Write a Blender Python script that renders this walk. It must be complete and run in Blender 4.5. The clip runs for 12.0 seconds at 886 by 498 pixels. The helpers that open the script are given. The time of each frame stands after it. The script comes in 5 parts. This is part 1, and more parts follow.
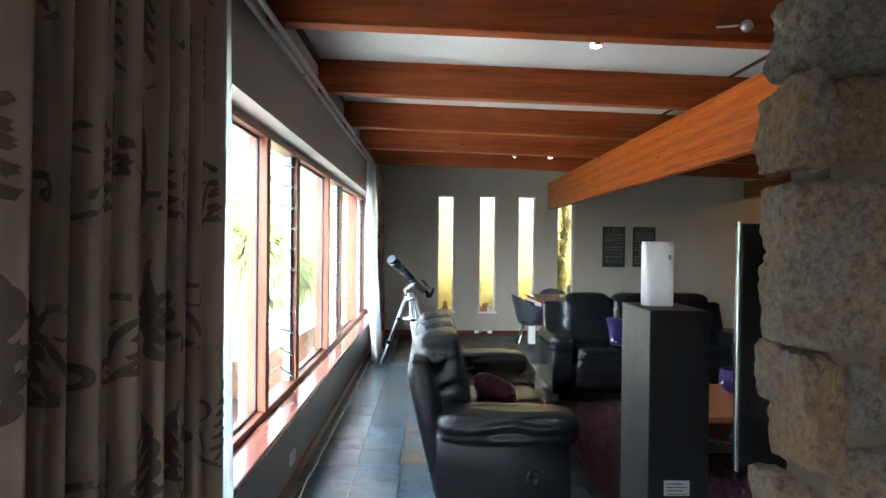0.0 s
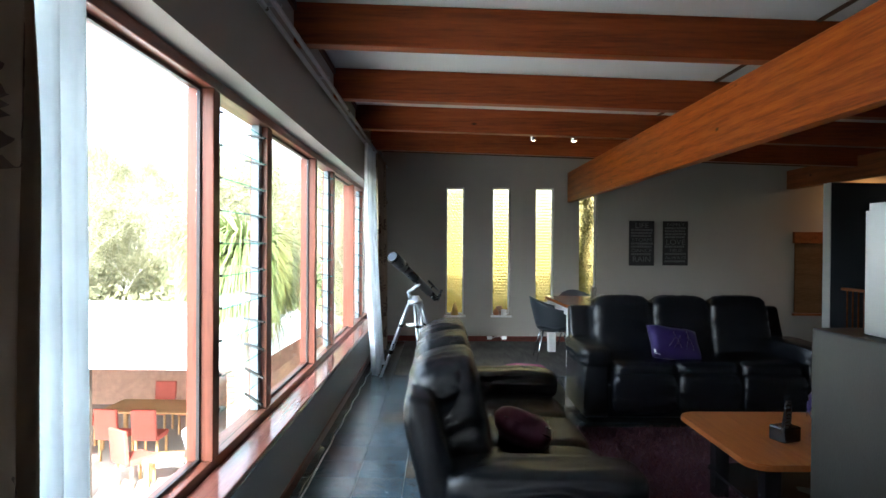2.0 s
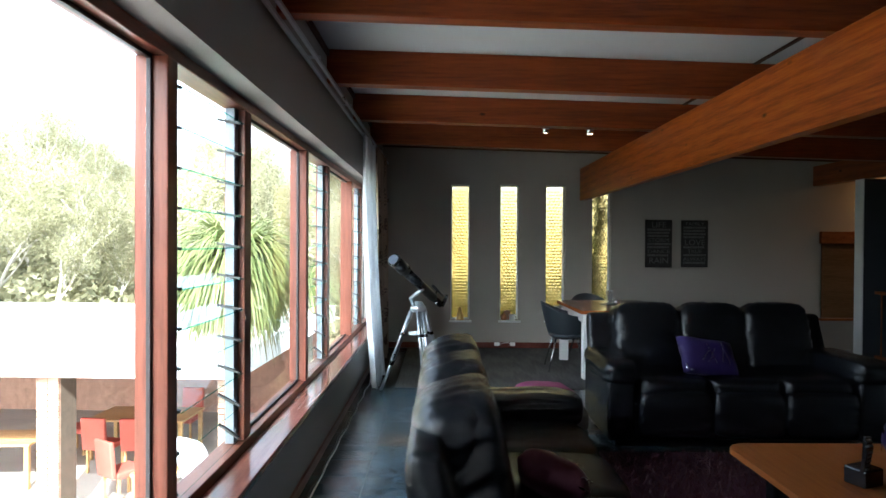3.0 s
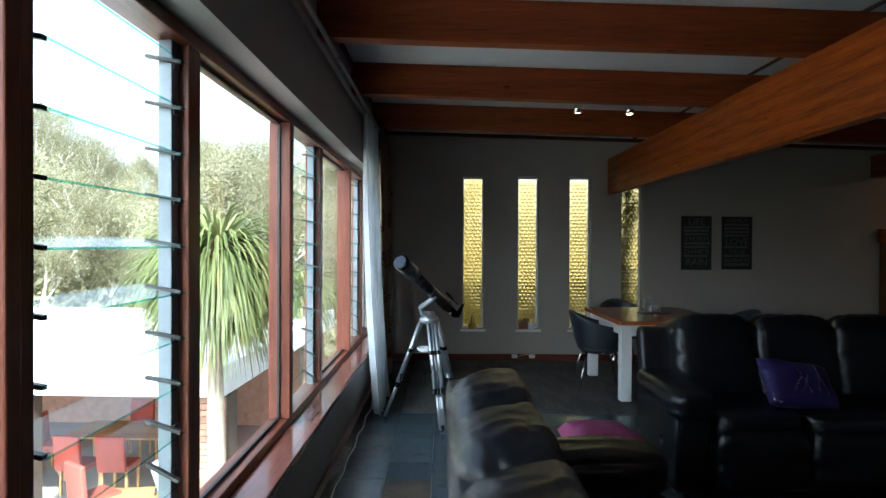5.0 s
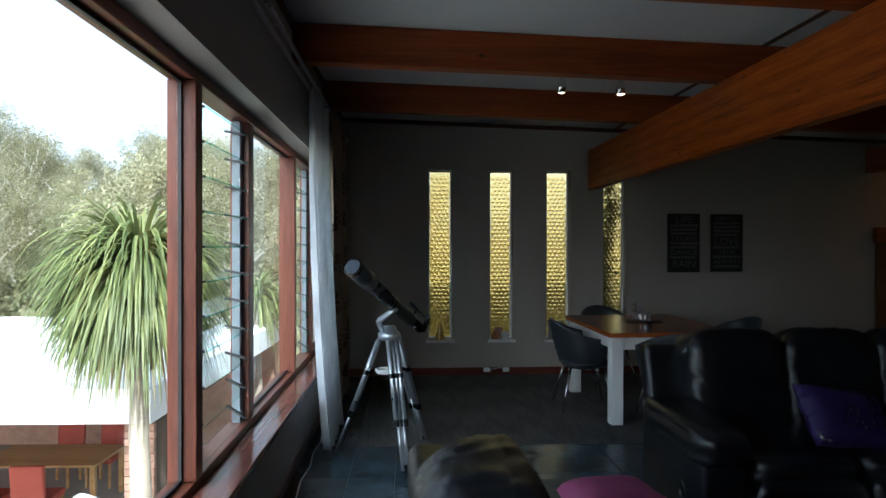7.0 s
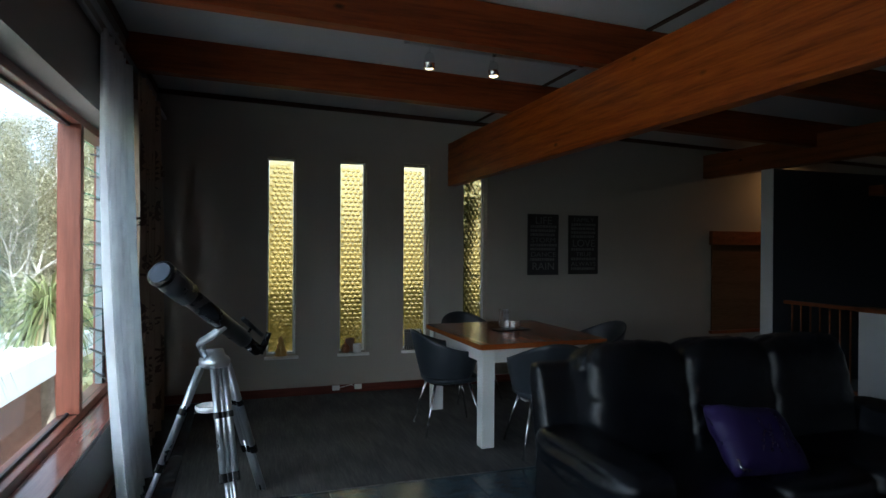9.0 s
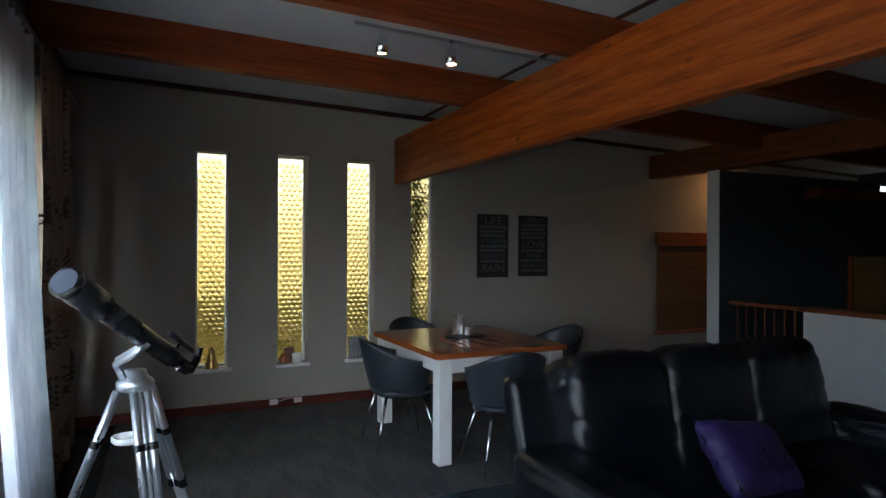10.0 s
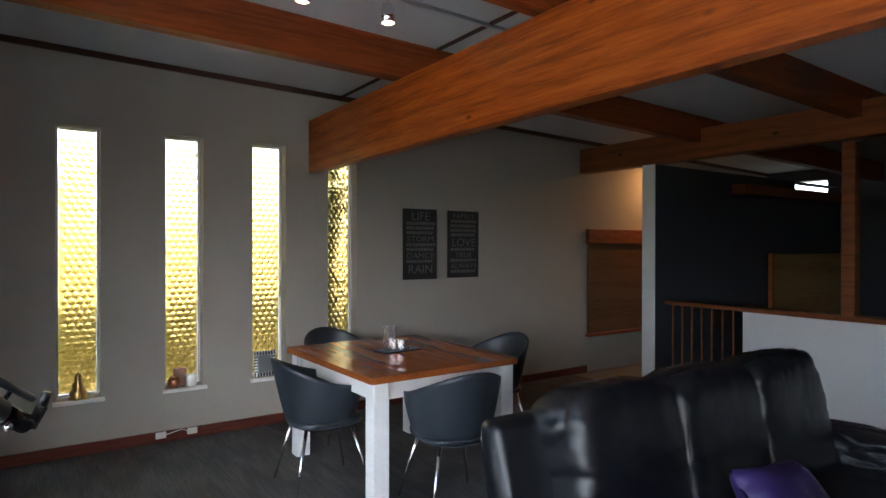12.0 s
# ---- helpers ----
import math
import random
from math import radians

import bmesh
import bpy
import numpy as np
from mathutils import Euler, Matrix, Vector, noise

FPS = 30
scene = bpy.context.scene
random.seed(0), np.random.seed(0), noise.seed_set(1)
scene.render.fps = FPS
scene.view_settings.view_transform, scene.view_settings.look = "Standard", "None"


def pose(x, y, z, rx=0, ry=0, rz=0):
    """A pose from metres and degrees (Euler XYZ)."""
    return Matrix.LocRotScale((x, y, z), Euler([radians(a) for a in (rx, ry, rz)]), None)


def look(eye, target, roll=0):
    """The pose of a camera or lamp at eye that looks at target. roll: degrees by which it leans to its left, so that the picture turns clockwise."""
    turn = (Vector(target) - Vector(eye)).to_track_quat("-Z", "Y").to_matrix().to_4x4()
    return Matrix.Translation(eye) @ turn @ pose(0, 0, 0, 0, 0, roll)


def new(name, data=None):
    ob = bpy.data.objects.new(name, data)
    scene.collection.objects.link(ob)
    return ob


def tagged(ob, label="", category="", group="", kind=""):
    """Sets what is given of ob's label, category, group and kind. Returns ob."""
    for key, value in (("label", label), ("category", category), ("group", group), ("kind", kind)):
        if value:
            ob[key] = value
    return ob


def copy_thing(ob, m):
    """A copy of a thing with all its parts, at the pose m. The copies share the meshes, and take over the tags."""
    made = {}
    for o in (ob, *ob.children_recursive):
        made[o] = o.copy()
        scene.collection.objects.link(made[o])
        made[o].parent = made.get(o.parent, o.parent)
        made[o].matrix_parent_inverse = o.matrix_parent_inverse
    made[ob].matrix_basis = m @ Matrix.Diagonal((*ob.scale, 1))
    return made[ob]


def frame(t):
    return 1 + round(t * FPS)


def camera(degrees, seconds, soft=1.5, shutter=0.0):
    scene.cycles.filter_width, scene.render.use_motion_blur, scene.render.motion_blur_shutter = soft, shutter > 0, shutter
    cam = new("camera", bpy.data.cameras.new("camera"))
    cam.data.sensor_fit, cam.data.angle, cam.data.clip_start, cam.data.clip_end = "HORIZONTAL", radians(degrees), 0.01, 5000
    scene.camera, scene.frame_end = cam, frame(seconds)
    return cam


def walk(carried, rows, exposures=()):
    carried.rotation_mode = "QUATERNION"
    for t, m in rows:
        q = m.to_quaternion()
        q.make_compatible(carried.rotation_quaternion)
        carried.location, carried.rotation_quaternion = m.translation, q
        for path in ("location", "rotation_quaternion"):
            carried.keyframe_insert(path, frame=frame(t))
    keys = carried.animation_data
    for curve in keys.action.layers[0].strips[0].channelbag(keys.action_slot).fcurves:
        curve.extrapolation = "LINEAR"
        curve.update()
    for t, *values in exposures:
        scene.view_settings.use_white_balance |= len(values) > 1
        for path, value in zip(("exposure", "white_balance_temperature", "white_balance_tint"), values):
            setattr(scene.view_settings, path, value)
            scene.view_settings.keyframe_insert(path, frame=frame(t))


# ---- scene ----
cam = camera(72.7, 12.0)
PATH = [
    (0, (-0.183, -0.757, 1.544), (-0.142, 1.243, 1.528), 0.6),
    (0.5, (-0.129, -0.533, 1.534), (-0.097, 1.467, 1.517), 0.5),
    (1, (-0.113, -0.292, 1.513), (-0.093, 1.707, 1.497), 0.5),
    (1.5, (-0.149, -0.02, 1.519), (-0.131, 1.98, 1.501), 0.4),
    (2, (-0.167, 0.215, 1.493), (-0.155, 2.215, 1.477), 0.4),
    (2.5, (-0.177, 0.487, 1.511), (-0.171, 2.487, 1.492), 0.4),
    (4.5, (-0.282, 1.475, 1.523), (-0.28, 3.475, 1.503), 0.3),
    (5, (-0.315, 1.719, 1.504), (-0.315, 3.719, 1.486), 0.3),
    (5.5, (-0.346, 1.941, 1.501), (-0.342, 3.941, 1.485), 0.2),
    (6, (-0.333, 2.142, 1.489), (-0.317, 4.142, 1.475), 0.1),
    (6.5, (-0.299, 2.349, 1.505), (-0.252, 4.348, 1.491), 0.1),
    (8.5, (-0.306, 3.141, 1.474), (0.19, 5.079, 1.467), 0.3),
    (9, (-0.284, 3.334, 1.485), (0.345, 5.232, 1.481), 0.4),
    (9.5, (-0.278, 3.511, 1.499), (0.441, 5.378, 1.495), 0.4),
    (10, (-0.303, 3.711, 1.488), (0.533, 5.528, 1.489), 0.3),
    (10.5, (-0.278, 3.879, 1.47), (0.645, 5.653, 1.472), 0.3),
    (11, (-0.239, 4.09, 1.49), (0.772, 5.817, 1.487), 0.3),
    (11.5, (-0.199, 4.258, 1.494), (0.868, 5.95, 1.491), 0.2),
    (12, (-0.166, 4.441, 1.503), (0.951, 6.101, 1.496), 0.1),
]
EXPOSURES = [(0, 4.25, 5600, 3), (1.5, 3.75, 5500, 2), (2.5, 3.2, 5500, 3), (4.5, 2.4, 5350, 1), (5.5, 2.0, 5300, 1), (6.5, 1.65, 5350, 2), (8.5, 1.65, 5250, 0), (9.5, 2.15, 5350, 5), (10.5, 2.85, 5500, 8), (12, 3.6, 5700, 10)]
walk(cam, [(t, look(eye, target, roll)) for t, eye, target, roll in PATH], EXPOSURES)

# ---- world, sun, exposure ----
world = bpy.data.worlds.new("sky")
scene.world = world
world.use_nodes = True
wn = world.node_tree.nodes
sky = wn.new("ShaderNodeTexSky")
sky.sky_type = "NISHITA"
sky.sun_disc = False
sky.sun_elevation = radians(40)
sky.sun_rotation = radians(195)
sky.air_density, sky.dust_density, sky.ozone_density = 1.0, 4.0, 0.5
pale = wn.new("ShaderNodeHueSaturation")
pale.inputs["Saturation"].default_value = 0.35
world.node_tree.links.new(sky.outputs[0], pale.inputs["Color"])
world.node_tree.links.new(pale.outputs[0], wn["Background"].inputs[0])
wn["Background"].inputs[1].default_value = 0.15
sun = new("sun", bpy.data.lights.new("sun", "SUN"))
sun.data.energy, sun.data.angle, sun.data.color = 3.3, radians(0.5), (1.0, 0.95, 0.86)
sun.matrix_world = look((2.2, -8.0, 7.0), (0, 0, 0))


# ---- materials ----
def shader(name, rough=0.5, metal=0.0, spec=0.5):
    m = bpy.data.materials.new(name)
    m.use_nodes = True
    b = m.node_tree.nodes["Principled BSDF"]
    b.inputs["Roughness"].default_value = rough
    b.inputs["Metallic"].default_value = metal
    b.inputs["Specular IOR Level"].default_value = spec
    return m, m.node_tree.nodes, m.node_tree.links, b


def ramp(n, stops):
    r = n.new("ShaderNodeValToRGB")
    while len(r.color_ramp.elements) < len(stops):
        r.color_ramp.elements.new(0.5)
    for e, (p, c) in zip(r.color_ramp.elements, stops):
        e.position, e.color = p, (*c, 1)
    return r


def coords(n, l, scale=(1, 1, 1)):
    tc, mp = n.new("ShaderNodeTexCoord"), n.new("ShaderNodeMapping")
    mp.inputs["Scale"].default_value = scale
    l.new(tc.outputs["Object"], mp.inputs[0])
    return mp.outputs[0]


def noise_tex(n, l, vec, scale, detail=6, rough=0.6):
    t = n.new("ShaderNodeTexNoise")
    t.inputs["Scale"].default_value, t.inputs["Detail"].default_value = scale, detail
    t.inputs["Roughness"].default_value = rough
    l.new(vec, t.inputs["Vector"])
    return t.outputs["Fac"]


def bump(n, l, b, height, strength, dist=0.01):
    k = n.new("ShaderNodeBump")
    k.inputs["Strength"].default_value, k.inputs["Distance"].default_value = strength, dist
    l.new(height, k.inputs["Height"])
    l.new(k.outputs[0], b.inputs["Normal"])


def plain(name, col, rough=0.5, metal=0.0, var=0.12, scale=3.0, grain=120, relief=0.15, per_object=0.0, spec=0.5, rvar=0.1):
    """A surface with blotches at one scale and grain at another."""
    m, n, l, b = shader(name, rough, metal, spec)
    v = coords(n, l)
    big, fine = noise_tex(n, l, v, scale), noise_tex(n, l, v, grain, 3)
    mix = n.new("ShaderNodeMath")
    mix.operation, mix.inputs[1].default_value = "MULTIPLY_ADD", 0.7
    l.new(big, mix.inputs[0])
    sc = n.new("ShaderNodeMath")
    sc.operation, sc.inputs[1].default_value = "MULTIPLY", 0.3
    l.new(fine, sc.inputs[0])
    l.new(sc.outputs[0], mix.inputs[2])
    lo, hi = [c * (1 - var) for c in col], [min(1, c * (1 + var)) for c in col]
    r = ramp(n, [(0.3, lo), (0.7, hi)])
    l.new(mix.outputs[0], r.inputs[0])
    out = r.outputs[0]
    if per_object:
        info, hsv, mr = n.new("ShaderNodeObjectInfo"), n.new("ShaderNodeHueSaturation"), n.new("ShaderNodeMapRange")
        mr.inputs["To Min"].default_value, mr.inputs["To Max"].default_value = 1 - per_object, 1 + per_object
        l.new(info.outputs["Random"], mr.inputs[0])
        l.new(mr.outputs[0], hsv.inputs["Value"])
        l.new(out, hsv.inputs["Color"])
        out = hsv.outputs[0]
    l.new(out, b.inputs["Base Color"])
    rr = n.new("ShaderNodeMapRange")
    rr.inputs["To Min"].default_value, rr.inputs["To Max"].default_value = max(0.02, rough - rvar), min(1, rough + rvar)
    l.new(big, rr.inputs[0])
    l.new(rr.outputs[0], b.inputs["Roughness"])
    if relief:
        bump(n, l, b, mix.outputs[0], relief, 0.004)
    return m


def wood(name, dark, mid, light, axis=1, rough=0.4, knots=True, fine=1.0):
    """Planed timber: grain along one axis, and knots."""
    m, n, l, b = shader(name, rough, spec=0.28)
    s = [9.0 * fine, 9.0 * fine, 9.0 * fine]
    s[axis] = 0.55 * fine
    v = coords(n, l, s)
    g = noise_tex(n, l, v, 5.5, 8, 0.68)
    w = n.new("ShaderNodeTexWave")
    w.wave_type, w.bands_direction = "RINGS", "XYZ"[axis]
    w.inputs["Scale"].default_value, w.inputs["Distortion"].default_value = 0.35, 7.0
    w.inputs["Detail"].default_value, w.inputs["Detail Scale"].default_value = 3, 0.8
    l.new(v, w.inputs["Vector"])
    add = n.new("ShaderNodeMath")
    add.operation, add.inputs[1].default_value = "MULTIPLY_ADD", 0.12
    l.new(w.outputs["Fac"], add.inputs[0])
    half = n.new("ShaderNodeMath")
    half.operation, half.inputs[1].default_value = "MULTIPLY", 0.8
    l.new(g, half.inputs[0])
    l.new(half.outputs[0], add.inputs[2])
    r = ramp(n, [(0.30, dark), (0.46, mid), (0.62, light)])
    l.new(add.outputs[0], r.inputs[0])
    out = r.outputs[0]
    if knots:
        s2 = [2.2, 2.2, 2.2]
        s2[axis] = 1.1
        vo = n.new("ShaderNodeTexVoronoi")
        vo.inputs["Scale"].default_value = 1.9
        l.new(coords(n, l, s2), vo.inputs["Vector"])
        kr = ramp(n, [(0.035, (1, 1, 1)), (0.085, (0, 0, 0))])
        l.new(vo.outputs["Distance"], kr.inputs[0])
        mx = n.new("ShaderNodeMixRGB")
        mx.inputs[2].default_value = (*[c * 0.3 for c in dark], 1)
        l.new(kr.outputs[0], mx.inputs[0])
        l.new(out, mx.inputs[1])
        out = mx.outputs[0]
    l.new(out, b.inputs["Base Color"])
    bump(n, l, b, add.outputs[0], 0.12, 0.003)
    return m


def glass(name, tint=(1, 1, 1), gloss=1.0):
    """Thin clear pane: lets light straight through, with a Fresnel gloss."""
    m = bpy.data.materials.new(name)
    m.use_nodes = True
    n, l = m.node_tree.nodes, m.node_tree.links
    n.remove(n["Principled BSDF"])
    t, g, mx, f, p = (n.new("ShaderNode" + k) for k in ("BsdfTransparent", "BsdfGlossy", "MixShader", "LayerWeight", "Math"))
    t.inputs[0].default_value = (*tint, 1)
    g.inputs["Roughness"].default_value = 0.02
    p.operation, p.inputs[1].default_value = "POWER", 5.0
    k = n.new("ShaderNodeMath")
    k.operation, k.inputs[1].default_value, k.inputs[2].default_value = "MULTIPLY_ADD", 0.45 * gloss, 0.02
    f.inputs["Blend"].default_value = 0.5
    l.new(f.outputs["Facing"], p.inputs[0])
    l.new(p.outputs[0], k.inputs[0])
    l.new(k.outputs[0], mx.inputs[0])
    l.new(t.outputs[0], mx.inputs[1])
    l.new(g.outputs[0], mx.inputs[2])
    l.new(mx.outputs[0], n["Material Output"].inputs[0])
    return m


def leather(name, col, rough=0.20):
    m, n, l, b = shader(name, rough, spec=0.55)
    v = coords(n, l)
    folds, fine = noise_tex(n, l, v, 9, 4, 0.5), n.new("ShaderNodeTexVoronoi")
    folds.node.inputs["Distortion"].default_value = 1.2
    fine.inputs["Scale"].default_value = 260
    l.new(v, fine.inputs["Vector"])
    r = ramp(n, [(0.3, [c * 0.9 for c in col]), (0.75, [c * 1.12 for c in col])])
    l.new(folds, r.inputs[0])
    l.new(r.outputs[0], b.inputs["Base Color"])
    mr = n.new("ShaderNodeMapRange")
    mr.inputs["To Min"].default_value, mr.inputs["To Max"].default_value = rough - 0.04, rough + 0.10
    l.new(folds, mr.inputs[0])
    l.new(mr.outputs[0], b.inputs["Roughness"])
    ad = n.new("ShaderNodeMath")
    ad.operation, ad.inputs[1].default_value = "MULTIPLY_ADD", 0.25
    l.new(fine.outputs["Distance"], ad.inputs[0])
    l.new(folds, ad.inputs[2])
    bump(n, l, b, ad.outputs[0], 0.30, 0.012)
    return m


def leafy(name, a, c, thin=0.35):
    """Leaves: colour varies from leaf to leaf, and some light comes through."""
    m, n, l, b = shader(name, 0.5)
    geo = n.new("ShaderNodeNewGeometry")
    r = ramp(n, [(0.0, a), (1.0, c)])
    l.new(geo.outputs["Random Per Island"], r.inputs[0])
    l.new(r.outputs[0], b.inputs["Base Color"])
    tr, mx = n.new("ShaderNodeBsdfTranslucent"), n.new("ShaderNodeMixShader")
    l.new(r.outputs[0], tr.inputs[0])
    mx.inputs[0].default_value = thin
    l.new(b.outputs[0], mx.inputs[1])
    l.new(tr.outputs[0], mx.inputs[2])
    l.new(mx.outputs[0], n["Material Output"].inputs[0])
    return m


def cloth(name, col, thin=0.0, scale=900, rough=0.9):
    m, n, l, b = shader(name, rough, spec=0.2)
    v = coords(n, l)
    w, big = noise_tex(n, l, v, scale, 2), noise_tex(n, l, v, 4, 4)
    r = ramp(n, [(0.3, [c * 0.88 for c in col]), (0.7, [min(1, c * 1.1) for c in col])])
    l.new(big, r.inputs[0])
    l.new(r.outputs[0], b.inputs["Base Color"])
    bump(n, l, b, w, 0.2, 0.002)
    if thin:
        tr, mx = n.new("ShaderNodeBsdfTranslucent"), n.new("ShaderNodeMixShader")
        l.new(r.outputs[0], tr.inputs[0])
        mx.inputs[0].default_value = thin
        l.new(b.outputs[0], mx.inputs[1])
        l.new(tr.outputs[0], mx.inputs[2])
        l.new(mx.outputs[0], n["Material Output"].inputs[0])
    return m


def amber_glass(name):
    """Cast yellow glass with round dimples."""
    m, n, l, b = shader(name, 0.10)
    b.inputs["Base Color"].default_value = (0.86, 0.67, 0.31, 1)
    b.inputs["Transmission Weight"].default_value = 1.0
    b.inputs["IOR"].default_value = 1.42
    v = coords(n, l)
    bump(n, l, b, noise_tex(n, l, v, 45, 3), 0.25, 0.01)
    return m


def slate(name):
    m, n, l, b = shader(name, 0.4)
    v = coords(n, l)
    info = n.new("ShaderNodeObjectInfo")
    off = n.new("ShaderNodeVectorMath")
    off.operation = "MULTIPLY_ADD"
    sc = n.new("ShaderNodeCombineXYZ")
    for k in range(3):
        l.new(info.outputs["Random"], sc.inputs[k])
    off.inputs[1].default_value = (31, 17, 7)
    l.new(sc.outputs[0], off.inputs[0])
    l.new(v, off.inputs[2])
    big, fine = noise_tex(n, l, off.outputs[0], 5, 6, 0.65), noise_tex(n, l, off.outputs[0], 40, 4)
    hue = ramp(n, [(0.0, (0.030, 0.048, 0.064)), (0.6, (0.052, 0.074, 0.092)), (0.88, (0.068, 0.080, 0.086)), (0.95, (0.075, 0.060, 0.045)), (1.0, (0.095, 0.072, 0.052))])
    l.new(info.outputs["Random"], hue.inputs[0])
    mx = n.new("ShaderNodeMixRGB")
    mx.blend_type, mx.inputs[0].default_value = "OVERLAY", 0.8
    l.new(hue.outputs[0], mx.inputs[1])
    l.new(big, mx.inputs[2])
    l.new(mx.outputs[0], b.inputs["Base Color"])
    mr = n.new("ShaderNodeMapRange")
    mr.inputs["To Min"].default_value, mr.inputs["To Max"].default_value = 0.12, 0.33
    l.new(big, mr.inputs[0])
    l.new(mr.outputs[0], b.inputs["Roughness"])
    ad = n.new("ShaderNodeMath")
    ad.operation, ad.inputs[1].default_value = "MULTIPLY_ADD", 0.25
    l.new(fine, ad.inputs[0])
    l.new(big, ad.inputs[2])
    bump(n, l, b, ad.outputs[0], 0.35, 0.012)
    return m


def rock(name):
    """Quarried field stone: grey with ochre stains, crackled."""
    m, n, l, b = shader(name, 0.8)
    v = coords(n, l)
    info, hue = n.new("ShaderNodeObjectInfo"), n.new("ShaderNodeMixRGB")
    patch, fine, crack = noise_tex(n, l, v, 9, 6, 0.65), noise_tex(n, l, v, 55, 6, 0.7), n.new("ShaderNodeTexVoronoi")
    crack.feature, crack.inputs["Scale"].default_value = "DISTANCE_TO_EDGE", 24
    l.new(v, crack.inputs["Vector"])
    g = ramp(n, [(0.3, (0.055, 0.046, 0.040)), (0.5, (0.15, 0.128, 0.108)), (0.72, (0.25, 0.215, 0.185))])
    o = ramp(n, [(0.3, (0.07, 0.040, 0.020)), (0.5, (0.18, 0.115, 0.060)), (0.72, (0.26, 0.18, 0.105))])
    l.new(fine, g.inputs[0])
    l.new(fine, o.inputs[0])
    ad = n.new("ShaderNodeMath")
    ad.operation, ad.inputs[1].default_value = "MULTIPLY_ADD", 0.5
    l.new(info.outputs["Random"], ad.inputs[0])
    l.new(patch, ad.inputs[2])
    sel = ramp(n, [(0.62, (0, 0, 0)), (0.86, (1, 1, 1))])
    l.new(ad.outputs[0], sel.inputs[0])
    l.new(sel.outputs[0], hue.inputs[0])
    l.new(g.outputs[0], hue.inputs[1])
    l.new(o.outputs[0], hue.inputs[2])
    l.new(hue.outputs[0], b.inputs["Base Color"])
    h = n.new("ShaderNodeMath")
    h.operation, h.inputs[1].default_value = "MULTIPLY_ADD", 0.9
    l.new(fine, h.inputs[0])
    l.new(patch, h.inputs[2])
    bump(n, l, b, h.outputs[0], 0.9, 0.03)
    return m


